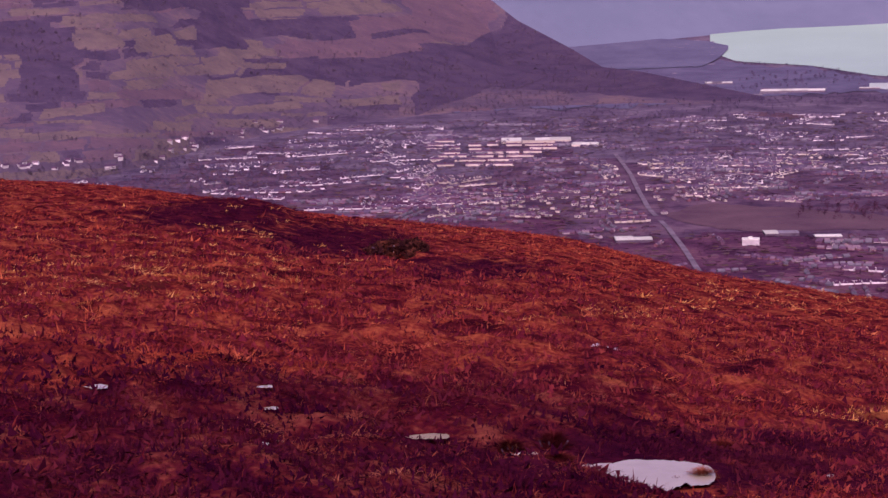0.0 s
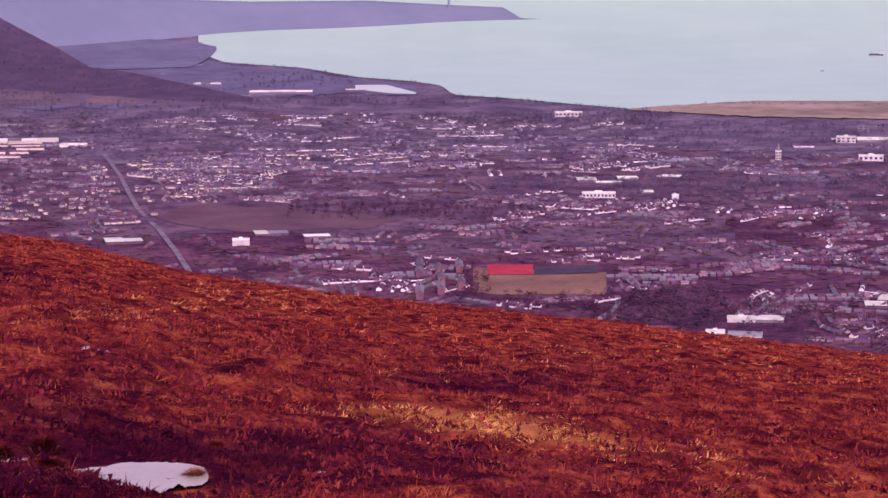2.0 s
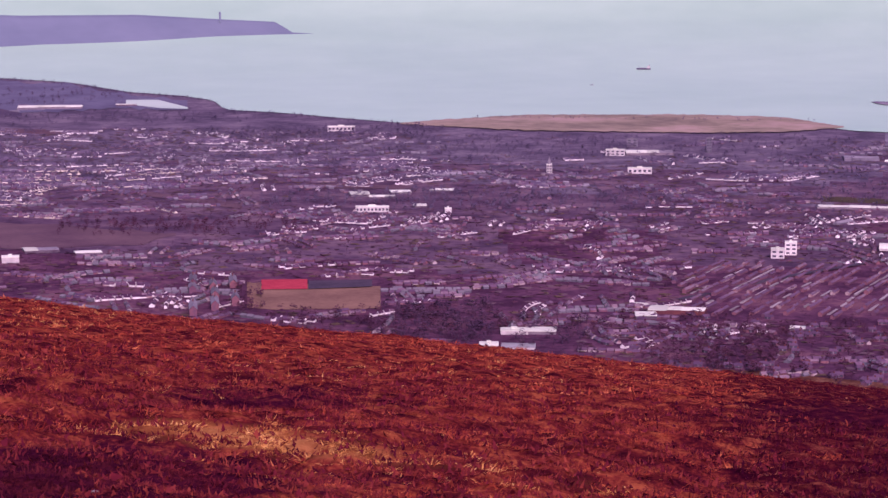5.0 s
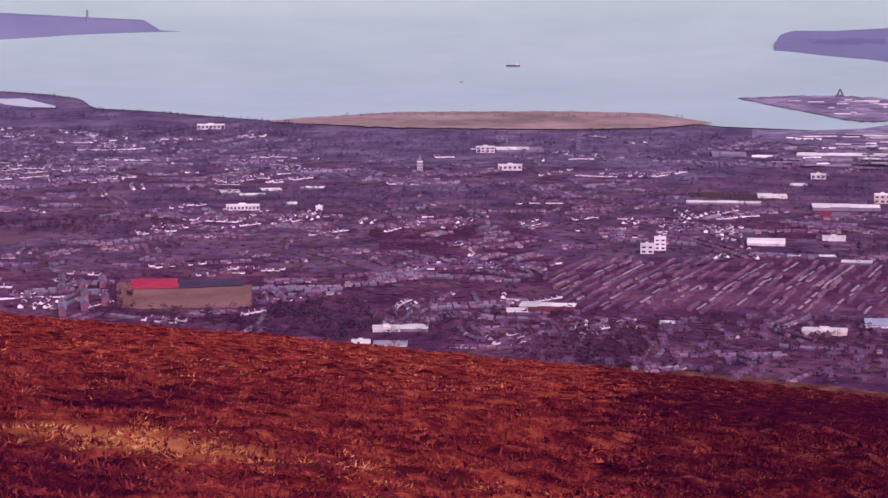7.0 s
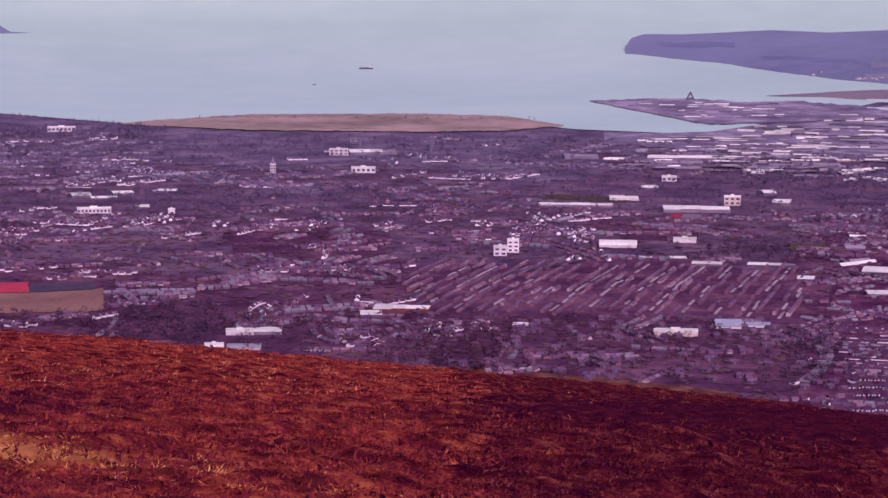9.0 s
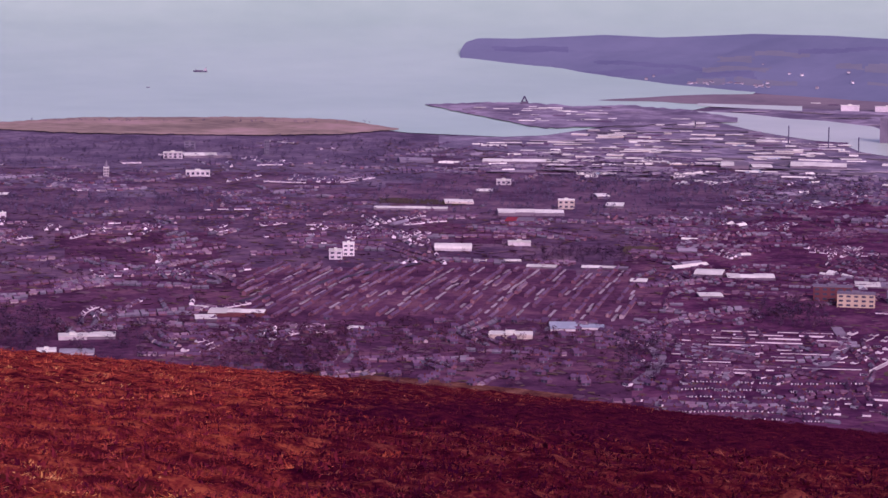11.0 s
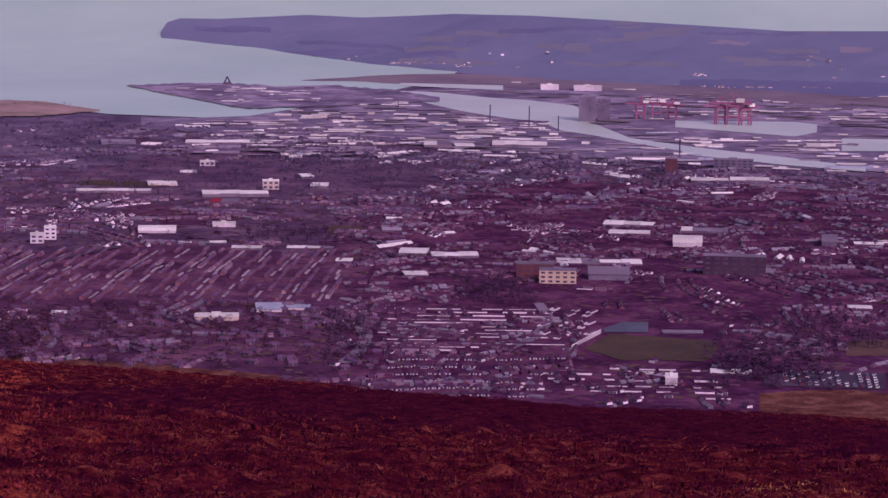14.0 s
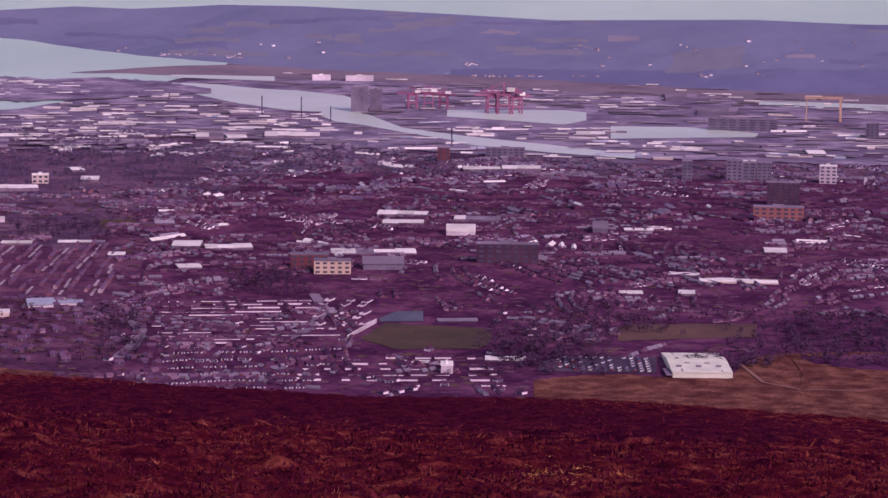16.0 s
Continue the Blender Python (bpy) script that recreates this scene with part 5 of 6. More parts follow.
# ---- dock sheds, cranes, ships ----
dr = random.Random(3)
for az0, az1, el0, el1, count in ((30.38, 36.75, -3.75, -3.3, 62), (31.7, 40.28, -4.7, -3.85, 118), (41.68, 54.81, -4, -3.4, 80), (43.08, 54.81, -5.2, -4.2, 98), (37.76, 54.81, -3.3, -3.05, 14), (7.36, 12.85, -3.5, -3, 9)):
    for _ in range(count):
        a, e = dr.uniform(az0, az1), dr.uniform(el0, el1)
        if a < 46.8 and knots(a, CHANNEL_LOW) - 0.03 < e < knots(a, CHANNEL_TOP) + 0.06 and a > 34.3:
            continue
        if a < 37 and e > -3.45 and e > knots(a, [(29.16, -3.3), (31.19, -3.22), (33.21, -3.3), (35.24, -3.3), (37.26, -3.5)]):
            continue
        if (43 < a < 47.3 and -4.4 < e < -3.9) or (47.8 < a < 52.1 and -4.7 < e < -4.3):
            continue
        if a < 33.3 and knots(a, SHORE) < e + 0.03 and e - 0.03 < knots(a, [(29.31, -3.28), (30.38, -3.48), (31.54, -3.7), (32.4, -3.84), (33.72, -3.78)]):
            continue
        block("warehouse", dr.choice(("white", "white", "white", "cream", "grey", "dark")), a, e, dr.uniform(7, 44), dr.uniform(6, 22), dr.uniform(1.2, 3), "roof", dr.uniform(-14, 14))


g = np.random.RandomState(44)
da, de = g.uniform(30.6, 57, 430), g.uniform(-5.1, -3.25, 430)
dry = (da > 46.4) | (de < knots(da, CHANNEL_LOW) - 0.04) | ((de > knots(da, CHANNEL_TOP) + 0.05) & (da > 37))
dry &= (de < knots(da, TOWN_TOP) + 0.9) & ~((da > 43) & (da < 47.2) & (de > -4.35) & (de < -3.92)) & ~((da > 47.3) & (da < 51.3) & (de > -4.68) & (de < -4.3)) & ((da > 33.5) | (de < -4.08))
da, de = da[dry], de[dry]
for pick, mats, say in ((slice(0, None, 3), [GREYWALL, PALEROOF], "long pale sheds of the docks"), (slice(1, None, 6), [WHITEWALL, PALEROOF], "white sheds and stacks of the docks"), (slice(2, None, 3), [SHEDWALL, GREYROOF], "grey sheds of the docks"), (slice(3, None, 6), [SHEDWALL, BLUEROOF], "blue-grey sheds of the docks")):
    n = len(da[pick])
    houses("dock_sheds", say, da[pick], de[pick], g.normal(0, 0.25, n) - np.radians(da[pick]), np.stack([10 + 46 * g.rand(n) ** 2, g.uniform(2.5, 7, n), g.uniform(0.6, 1.5, n)], -1), mats)


for k, (n, ym, say) in enumerate(((230, LANE, "pale concrete yards of the docks"), (170, GREYROOF, "grey concrete yards of the docks"), (110, AIRFIELD, "dull grass plots of the docks"))):
    g = np.random.RandomState(70 + k)
    da, de = g.uniform(30.8, 57, n), g.uniform(-5.0, -3.3, n)
    dry = (da > 46.4) | (de < knots(da, CHANNEL_LOW) - 0.06) | ((de > knots(da, CHANNEL_TOP) + 0.06) & (da > 37))
    dry &= ~((da > 43) & (da < 47.2) & (de > -4.4) & (de < -3.9)) & ~((da > 47.2) & (da < 51.4) & (de > -4.7) & (de < -4.28)) & ((da > 33.5) | (de < -4.12))
    a, r = np.radians(da[dry]), reach(de[dry])
    n = len(a)
    c = np.stack([r * np.sin(a), r * np.cos(a), r * np.tan(np.radians(de[dry])) + EYE + 1.9 + 0.1 * k], -1)
    way = g.normal(0, 0.2, n) - a
    along, across = np.stack([np.cos(way), np.sin(way), 0 * way], -1) * g.uniform(6, 34, (n, 1)), np.stack([-np.sin(way), np.cos(way), 0 * way], -1) * g.uniform(3, 16, (n, 1))
    v = np.stack([c - along - across, c + along - across * 0.7, c + along * 0.9 + across, c - along + across * 0.8], 1)
    tagged(raw("yards", v.reshape(-1, 3), np.arange(4 * n).reshape(-1, 4), [ym]), say, "yards", kind="stuff")


def container_crane(a, e, size, turn):
    ob = new("container_crane")
    ob.matrix_world = Matrix.Translation(spot(a, e)) @ pose(0, 0, 0, 0, 0, -a + turn) @ Matrix.Scale(size, 4)
    tagged(ob, "tall red steel container crane on the quay", "crane", "cranes on the quay")
    for x in (-8, 8):
        for y in (-6, 6):
            bm = bmesh.new()
            bar(bm, (x, y, 0), (x * 0.9, y, 26), 2.0)
            part("leg", bm, CRANE_R, ob)
    bm = bmesh.new()
    for y in (-6, 6):
        bar(bm, (-9, y, 26), (9, y, 26), 2.2)
        bar(bm, (-8, y, 12), (8, y, 12), 1.6)
    part("portal", bm, CRANE_R, ob)
    bm = bmesh.new()
    bar(bm, (-28, 0, 29), (24, 0, 29), 2.6)
    part("boom", bm, CRANE_R, ob)
    bm = bmesh.new()
    bar(bm, (0, -3, 27), (0, 0, 42), 1.6), bar(bm, (0, 3, 27), (0, 0, 42), 1.6), bar(bm, (0, 0, 42), (-24, 0, 30), 0.7), bar(bm, (0, 0, 42), (20, 0, 30), 0.7)
    part("mast", bm, CRANE_R, ob)
    part("machine_house", one_box(4, 14, -4, 4, 30, 35), PALEROOF, ob)
    return ob


for a, e, k, t in ((42.38, -3.95, 0.8, 10), (42.8, -3.95, 0.85, 0), (43.18, -3.94, 0.75, -12), (44.42, -4.05, 0.95, 15), (44.72, -4.06, 1.1, -5), (45.03, -4.05, 0.9, 20)):
    container_crane(a, e, k, t)

gantry = new("gantry_crane")
gantry.matrix_world = Matrix.Translation(spot(52.8, -4.1)) @ pose(0, 0, 0, 0, 0, -52.8) @ Matrix.Diagonal((0.85, 1, 0.74, 1))
tagged(gantry, "huge yellow shipyard gantry crane", "crane")
for x, t in ((-27, 1.6), (27, 4.0)):
    bm = bmesh.new()
    bar(bm, (x * 1.02, -5, 0), (x, 0, 44), t), bar(bm, (x * 1.02, 5, 0), (x, 0, 44), t), bar(bm, (x * 1.02, -5, 3), (x * 1.02, 5, 3), t * 0.7)
    part("leg", bm, CRANE_Y, gantry)
bm = bmesh.new()
box(bm, -31, 31, -2.5, 2.5, 43, 47.5)
part("girder", bm, CRANE_Y, gantry)
part("trolley", one_box(-12, -4, -3, 3, 40.5, 43), DARKSTEEL, gantry)

sheerlegs = new("dock_crane")
sheerlegs.matrix_world = Matrix.Translation(spot(31.85, -3.22)) @ pose(0, 0, 0, 0, 0, -31)
tagged(sheerlegs, "dark steel dock crane on the spit", "crane")
bm = bmesh.new()
for x in (-7, 7):
    bar(bm, (x, -3, 0), (0, 0, 15), 1.8), bar(bm, (x, 3, 0), (0, 0, 15), 1.8)
part("frame", bm, DARKSTEEL, sheerlegs)
part("cab", one_box(-6, 6, -4, 4, 1, 6), GREYWALL, sheerlegs)
for a, e, hgt in ((38.55, -4.1, 26), (39.55, -4.2, 30), (40.3, -4.3, 22), (43.4, -4.9, 24), (36.2, -3.75, 12)):
    mast = new("dock_mast")
    mast.matrix_world = Matrix.Translation(spot(a, e))
    tagged(mast, "slender grey steel mast in the docks", "mast", "dock masts")
    bm = bmesh.new()
    bar(bm, (0, 0, -1), (0, 0, hgt), 1.1)
    part("pole", bm, DARKSTEEL, mast)
    part("base", one_box(-2, 2, -2, 2, -1, 2), GREYWALL, mast)


def ship(a, e, length, turn, label):
    ob = new("ship")
    ob.matrix_world = Matrix.Translation(spot(a, e, 1.3)) @ pose(0, 0, 0, 0, 0, -a + turn)
    tagged(ob, label, "ship")
    k = length / 30
    bm = bmesh.new()
    prof = [(-15, 2.2), (-14.5, 2.5), (9, 2.5), (15, 0.0)]
    low = [bm.verts.new((x * k * 0.94, y * k * 0.8, -0.5)) for x, y in prof] + [bm.verts.new((x * k * 0.94, -y * k * 0.8, -0.5)) for x, y in prof[-2::-1]]
    top = [bm.verts.new((x * k, y * k, (2.6 + 0.02 * max(0, x)) * k)) for x, y in prof] + [bm.verts.new((x * k, -y * k, (2.6 + 0.02 * max(0, x)) * k)) for x, y in prof[-2::-1]]
    n = len(low)
    for i in range(n):
        bm.faces.new((low[i], low[(i + 1) % n], top[(i + 1) % n], top[i]))
    bm.faces.new(top), bm.faces.new(low[::-1])
    bmesh.ops.recalc_face_normals(bm, faces=bm.faces)
    part("hull", bm, DARKSTEEL, ob)
    bm = one_box(-13 * k, -7 * k, -2 * k, 2 * k, 2.6 * k, 6.5 * k)
    box(bm, -12.5 * k, -9 * k, -1.8 * k, 1.8 * k, 6.5 * k, 8 * k)
    house = part("deckhouse", bm, WHITEWALL, ob)
    part("funnel", one_box(-12.5 * k, -11 * k, -0.6 * k, 0.6 * k, 8 * k, 9.8 * k), DARKSTEEL, house)
    part("hatch", one_box(-5 * k, 9 * k, -1.7 * k, 1.7 * k, 2.6 * k, 3.6 * k), GREYROOF, ob)
    bm = bmesh.new()
    bar(bm, (10 * k, 0, 2.6 * k), (10 * k, 0, 7 * k), 0.4 * k)
    part("mast", bm, DARKSTEEL, ob)


ship(23.6, -2.46, 27, 180, "small cargo ship with a white deckhouse at anchor")
ship(22.28, -2.86, 7, 160, "small dark boat on the open water")

chimney = new("power_station")
chimney.matrix_world = Matrix.Translation(spot(12.85, -1.62, 0, 4640)) @ pose(0, 0, 0, 0, 0, -13)
tagged(chimney, "power station with one tall grey chimney", "power station")
bm = bmesh.new()
bmesh.ops.create_cone(bm, cap_ends=True, segments=14, radius1=3.0, radius2=2.0, depth=54, matrix=Matrix.Translation((0, 0, 25)))
# Chimney and boiler house take the haze-tinted colours of the far hills.
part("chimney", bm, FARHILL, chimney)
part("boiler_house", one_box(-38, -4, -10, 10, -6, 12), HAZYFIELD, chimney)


# ---- car park and boundary ----
def car_kind(paint, label):
    ob = new("car")
    tagged(ob, label, "car", "cars in the car park")
    bm = one_box(-2.1, 2.1, -0.85, 0.85, 0.3, 0.95)
    part("body", bm, paint, ob)
    part("cabin", prism([(-0.75, 0.95), (-0.62, 1.45), (0.62, 1.45), (0.75, 0.95)], -1.3, 0.9), GLASS, ob)
    me = None
    for x in (-1.35, 1.35):
        for y in (-0.93, 0.72):
            if me is None:
                w = bmesh.new()
                bmesh.ops.create_cone(w, cap_ends=True, segments=8, radius1=0.33, radius2=0.33, depth=0.2, matrix=pose(0, 0, 0, 90))
                p = part("wheel", w, DARKSTEEL, ob)
                me = p.data
            else:
                p = new("wheel", me)
                p.parent = ob
            p.location = (x, y, 0.33)
    return ob


cr = random.Random(12)
paints = [(WHITEWALL, "white car parked on the tarmac"), (PALEROOF, "silver car parked on the tarmac"), (DARKSTEEL, "dark blue car parked on the tarmac"), (REDROOF, "red car parked on the tarmac"), (GREYWALL, "grey car parked on the tarmac")]
protos = [car_kind(*p) for p in paints]
slots = [(46.3 + 0.19 * i - 0.02 * j, -10.57 + 0.062 * j) for j in range(6) for i in range(13)]
cr.shuffle(slots)
for i, (a, e) in enumerate(slots[:62]):
    m = Matrix.Translation(spot(a, e, 0.85)) @ pose(0, 0, 0, 0, 0, -a + 80 + cr.uniform(-4, 4))
    if i < len(protos):
        protos[i].matrix_world = m
    else:
        copy_thing(protos[cr.choice((0, 0, 1, 1, 2, 3, 4))], m)
fence = new("boundary_wall")
p0, p1 = spot(40.75, -9.82), spot(41.5, -9.42)
fence.matrix_world = Matrix.Translation(p0) @ pose(0, 0, 0, 0, 0, math.degrees(math.atan2(p1.y - p0.y, p1.x - p0.x)))
tagged(fence, "long white boundary wall beside the football pitch", "wall")
span = (p1 - p0).length
part("panel", one_box(0, span, -0.15, 0.15, -1, 2.2), WHITEWALL, fence)
part("coping", one_box(0, span, -0.25, 0.25, 2.2, 2.4), PALEROOF, fence)


# ---- trees ----
def wood(name, label, az, el, seed, height=(6, 11), cards=34, r=None, size=(1.0, 2.1), mat=None):
    """Bare winter trees: tapered trunks and ragged crowns of small twig sprays, joined."""
    g = np.random.RandomState(seed)
    n = len(az)
    r = reach(el) if r is None else r
    a = np.radians(az)
    base = np.stack([r * np.sin(a), r * np.cos(a), r * np.tan(np.radians(el)) + EYE - 0.5], -1)
    h = g.uniform(*height, n)
    rad = h * g.uniform(0.28, 0.42, n)
    # crown sprays
    d = g.normal(size=(n, cards, 3))
    d /= np.linalg.norm(d, axis=-1, keepdims=True)
    d *= g.uniform(0.25, 1.0, (n, cards, 1)) ** 0.5
    c = base[:, None] + d * np.stack([rad, rad, h * 0.36], -1)[:, None] + np.stack([0 * h, 0 * h, h * 0.62], -1)[:, None]
    s = g.uniform(*size, (n, cards, 1)) * (h / 8.5)[:, None, None]
    tri = g.normal(size=(n, cards, 3, 3))
    tri /= np.linalg.norm(tri, axis=-1, keepdims=True)
    tri[..., 2] *= 0.42
    v1 = (c[:, :, None] + tri * s[..., None]).reshape(-1, 3)
    # trunks
    ang = np.array([0, 2.1, 4.2])
    lo = base[:, None] + np.stack([np.cos(ang), np.sin(ang), 0 * ang], -1)[None] * (0.035 * h)[:, None, None]
    hi = base[:, None] + np.stack([0.25 * np.cos(ang), 0.25 * np.sin(ang), 0 * ang], -1)[None] * (0.035 * h)[:, None, None] + np.stack([0 * h, 0 * h, h * 0.75], -1)[:, None]
    v2 = np.concatenate([lo, hi], 1).reshape(-1, 3)
    f1 = np.arange(len(v1)).reshape(-1, 3)
    tf = np.array([[0, 1, 4], [0, 4, 3], [1, 2, 5], [1, 5, 4], [2, 0, 3], [2, 3, 5]])
    f2 = (tf[None] + 6 * np.arange(n)[:, None, None]).reshape(-1, 3) + len(v1)
    return tagged(raw(name, np.concatenate([v1, v2]), np.concatenate([f1, f2]), [mat or TREES]), label, "trees", kind="stuff")


az, el, g = scatter(19000, -8, 58, -11.8, -3.9, 21, False)
keep = np.ones(len(az), bool)
for a0, a1, e0, e1 in ((13.45, 16.88, -8.55, -7.78), (41.12, 44.5, -10.1, -9.1), (47.7, 51.3, -9.8, -9.25), (45.5, 58.5, -13, -10.17), (26.12, 33.21, -11.2, -10.45), (48.79, 52.08, -11.2, -10.2), (5.47, 11.55, -6.85, -6.2)):
    keep &= ~((az > a0) & (az < a1) & (el > e0) & (el < e1))
# Trees beyond this angle take the haze-tinted colour.
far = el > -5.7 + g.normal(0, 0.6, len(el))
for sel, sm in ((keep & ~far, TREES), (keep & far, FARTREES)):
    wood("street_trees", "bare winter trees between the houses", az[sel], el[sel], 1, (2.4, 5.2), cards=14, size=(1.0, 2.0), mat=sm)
for k, (a0, a1, e0, e1, n) in enumerate(((17.09, 19.69, -9.35, -8.45, 190), (18.96, 22.65, -9.9, -8.75, 90), (44.5, 47.28, -10.65, -9.6, 200), (51.18, 56.66, -10.15, -9, 330), (49.33, 51.45, -10.4, -10.2, 55), (37.86, 39.57, -8.7, -8.1, 100),
                                          (32.2, 34.53, -7.2, -6.85, 90), (34.43, 35.44, -10.2, -9, 70), (46.2, 49.33, -9.6, -9, 90), (24.08, 27.13, -10.1, -9.1, 130), (9.36, 14.35, -6.6, -6.25, 150), (13.25, 13.85, -8.7, -7.9, 30),
                                          (14.35, 24.08, -6, -5.55, 330), (28.15, 37.26, -6, -5.15, 330), (17.92, 28.15, -4.75, -4.15, 420), (0.87, 7.86, -4.43, -3.78, 300), (32.71, 36.25, -5.4, -4.7, 200), (36.25, 42.15, -5.5, -4.9, 250), (16.88, 18.44, -4.1, -3.9, 40), (0.37, 6.87, -3.78, -3.13, 260), (6.87, 12.85, -3.75, -3.5, 160), (7.36, 10.16, -3.3, -2.9, 80), (12.85, 17.92, -4.2, -3.95, 260), (-11.13, -4.63, -5.86, -4.91, 260), (-10.13, 0.87, -5.62, -4.42, 520), (4.87, 17.92, -5.2, -4.2, 420), (24.08, 35.24, -10.3, -9, 170), (22.04, 29.16, -9.3, -8.75, 80), (13.35, 20, -9.3, -8.6, 100))):
    g = np.random.RandomState(50 + k)
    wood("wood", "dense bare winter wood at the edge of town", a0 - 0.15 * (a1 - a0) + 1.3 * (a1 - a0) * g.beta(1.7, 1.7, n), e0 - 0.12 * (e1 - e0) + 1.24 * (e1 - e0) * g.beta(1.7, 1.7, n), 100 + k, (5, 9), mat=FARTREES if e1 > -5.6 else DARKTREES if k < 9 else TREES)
# hedges, gardens and yards between the houses
for k, (n, gm, say) in enumerate(((15000, TREES, "brown hedges and gardens between houses"), (14000, COMMONS, "dull lawns and yards between houses"), (9000, OLIVE, "small green gardens between houses"))):
    az, el, g = scatter(n, -8, 58, -11.8, -3.9, 400 + k)
    for far in (False, True):
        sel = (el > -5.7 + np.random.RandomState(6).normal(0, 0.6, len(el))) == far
        n = int(sel.sum())
        a, r = np.radians(az[sel]), reach(el[sel])
        c = np.stack([r * np.sin(a), r * np.cos(a), r * np.tan(np.radians(el[sel])) + EYE + (0.6 if k == 0 else 0.45)], -1)
        way = g.uniform(0, np.pi, n)
        along, across = np.stack([np.cos(way), np.sin(way), 0 * way], -1), np.stack([-np.sin(way), np.cos(way), 0 * way], -1)
        ln, wd = g.uniform(1.0, 4.5, (n, 1)), g.uniform(0.5, 1.3, (n, 1)) if k == 0 else g.uniform(1.2, 3.5, (n, 1))
        up = np.array([0, 0, 0.6])
        v = np.stack([c - along * ln - across * wd, c + along * ln - across * wd * g.uniform(0.4, 1, (n, 1)), c + along * ln * g.uniform(0.6, 1, (n, 1)) + across * wd, c - along * ln + across * wd,
                      c - along * ln - across * wd * 1.6 - up, c + along * ln - across * wd * 1.6 - up], 1)
        f = (np.array([[0, 1, 2, 3], [4, 5, 1, 0]])[None] + 6 * np.arange(n)[:, None, None]).reshape(-1, 4)
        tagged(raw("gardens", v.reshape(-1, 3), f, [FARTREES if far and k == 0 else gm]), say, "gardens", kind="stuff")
# copses and hedges on the hill, and on the far shores
def on_slope(az, el, low, high, back):
    lo, hi = knots(az, low), knots(az, high)
    return slope_r(reach(lo), el, back, np.clip((el - lo) / (hi - lo), 0.001, 1))


g = np.random.RandomState(61)
ha, he = [], []
for fa, fb, ea, eb, slant, m in HILL_FIELDS:
    if m == 1:
        n = int((fb - fa) * (eb - ea) * 40)
        ha.append(g.uniform(fa, fb, n)), he.append(g.uniform(ea, eb, n))
    elif m > 1:
        n = int((fb - fa) * 6)
        x = g.uniform(fa, fb, n)
        ha.append(x), he.append(np.where(g.rand(n) < 0.5, ea, eb) + slant * (x - (fa + fb) / 2) + g.normal(0, 0.012, n))
ha, he = np.concatenate(ha), np.concatenate(he)
ok = (he < knots(ha, WEST_TOP) - 0.05) & (he > knots(ha, WEST_LOW) + 0.02)
ha, he = ha[ok], he[ok]
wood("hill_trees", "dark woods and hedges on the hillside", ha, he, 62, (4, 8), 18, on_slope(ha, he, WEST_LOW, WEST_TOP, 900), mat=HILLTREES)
g = np.random.RandomState(91)
ha, he = g.uniform(-11.5, -2.5, 170), g.uniform(-4.9, -3.75, 170)
ok = (he > knots(ha, WEST_LOW) + 0.03) & (he < knots(ha, WEST_LOW) + 0.5)
ha, he = ha[ok], he[ok]
houses("hill_houses", "white houses strung along the hill's foot", ha, he, g.normal(0, 0.3, len(ha)) - np.radians(ha), np.stack([g.uniform(4, 9, len(ha)), g.uniform(4, 5, len(ha)), g.uniform(1.8, 2.8, len(ha))], -1), [WHITEWALL, ROOFS],
       on_slope(ha, he, WEST_LOW, WEST_TOP, 900))
ha = g.uniform(-11.5, 3, 900)
he = knots(ha, WEST_LOW) + 0.02 + 0.7 * g.beta(1, 2, 900)
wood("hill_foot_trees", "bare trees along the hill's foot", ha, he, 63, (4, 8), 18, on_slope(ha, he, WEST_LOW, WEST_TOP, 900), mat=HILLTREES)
fa = np.concatenate([g.uniform(2.5, 6.8, 26)])
fe = g.uniform(-2.75, -2.05, 26)
fa, fe = np.append(fa, g.uniform(-1, 6, 30)), np.append(fe, g.uniform(-3.2, -2.2, 30))
ok = fe > knots(fa, WEST_TOP) + 0.05
fa, fe = fa[ok], fe[ok]
houses("far_houses", "white sheds and houses on the far shore", fa, fe, g.normal(0, 0.2, len(fa)) - np.radians(fa), np.stack([g.uniform(3, 14, len(fa)), g.uniform(3, 5, len(fa)), g.uniform(0.5, 0.9, len(fa))], -1), [WHITEWALL, GREYROOF])
fa, fe = g.uniform(33, 56, 44), g.uniform(-2.85, -2.1, 44)
for a0, a1, e0, n in ((43.4, 45.8, -3.08, 26), (46.4, 47.2, -3.06, 9), (49.5, 50.1, -3.0, 5), (51.0, 51.5, -2.95, 4), (43.6, 44.1, -2.78, 6), (35.8, 37.4, -2.6, 22), (37.7, 38.1, -2.66, 6)):
    fa, fe = np.append(fa, g.uniform(a0, a1, n)), np.append(fe, e0 + g.normal(0, 0.015, n))
ok = (fe > knots(fa, EAST_LOW) + 0.05) & (fe < knots(fa, EAST_TOP) - 0.1)
fa, fe = fa[ok], fe[ok]
houses("far_houses", "white farms and houses on the eastern hills", fa, fe, g.normal(0, 0.3, len(fa)) - np.radians(fa), np.stack([g.uniform(2, 7, len(fa)), g.uniform(3, 5, len(fa)), g.uniform(0.8, 1.4, len(fa))], -1), [WHITEWALL, GREYROOF],
       on_slope(fa, fe, EAST_LOW, EAST_TOP, 420))
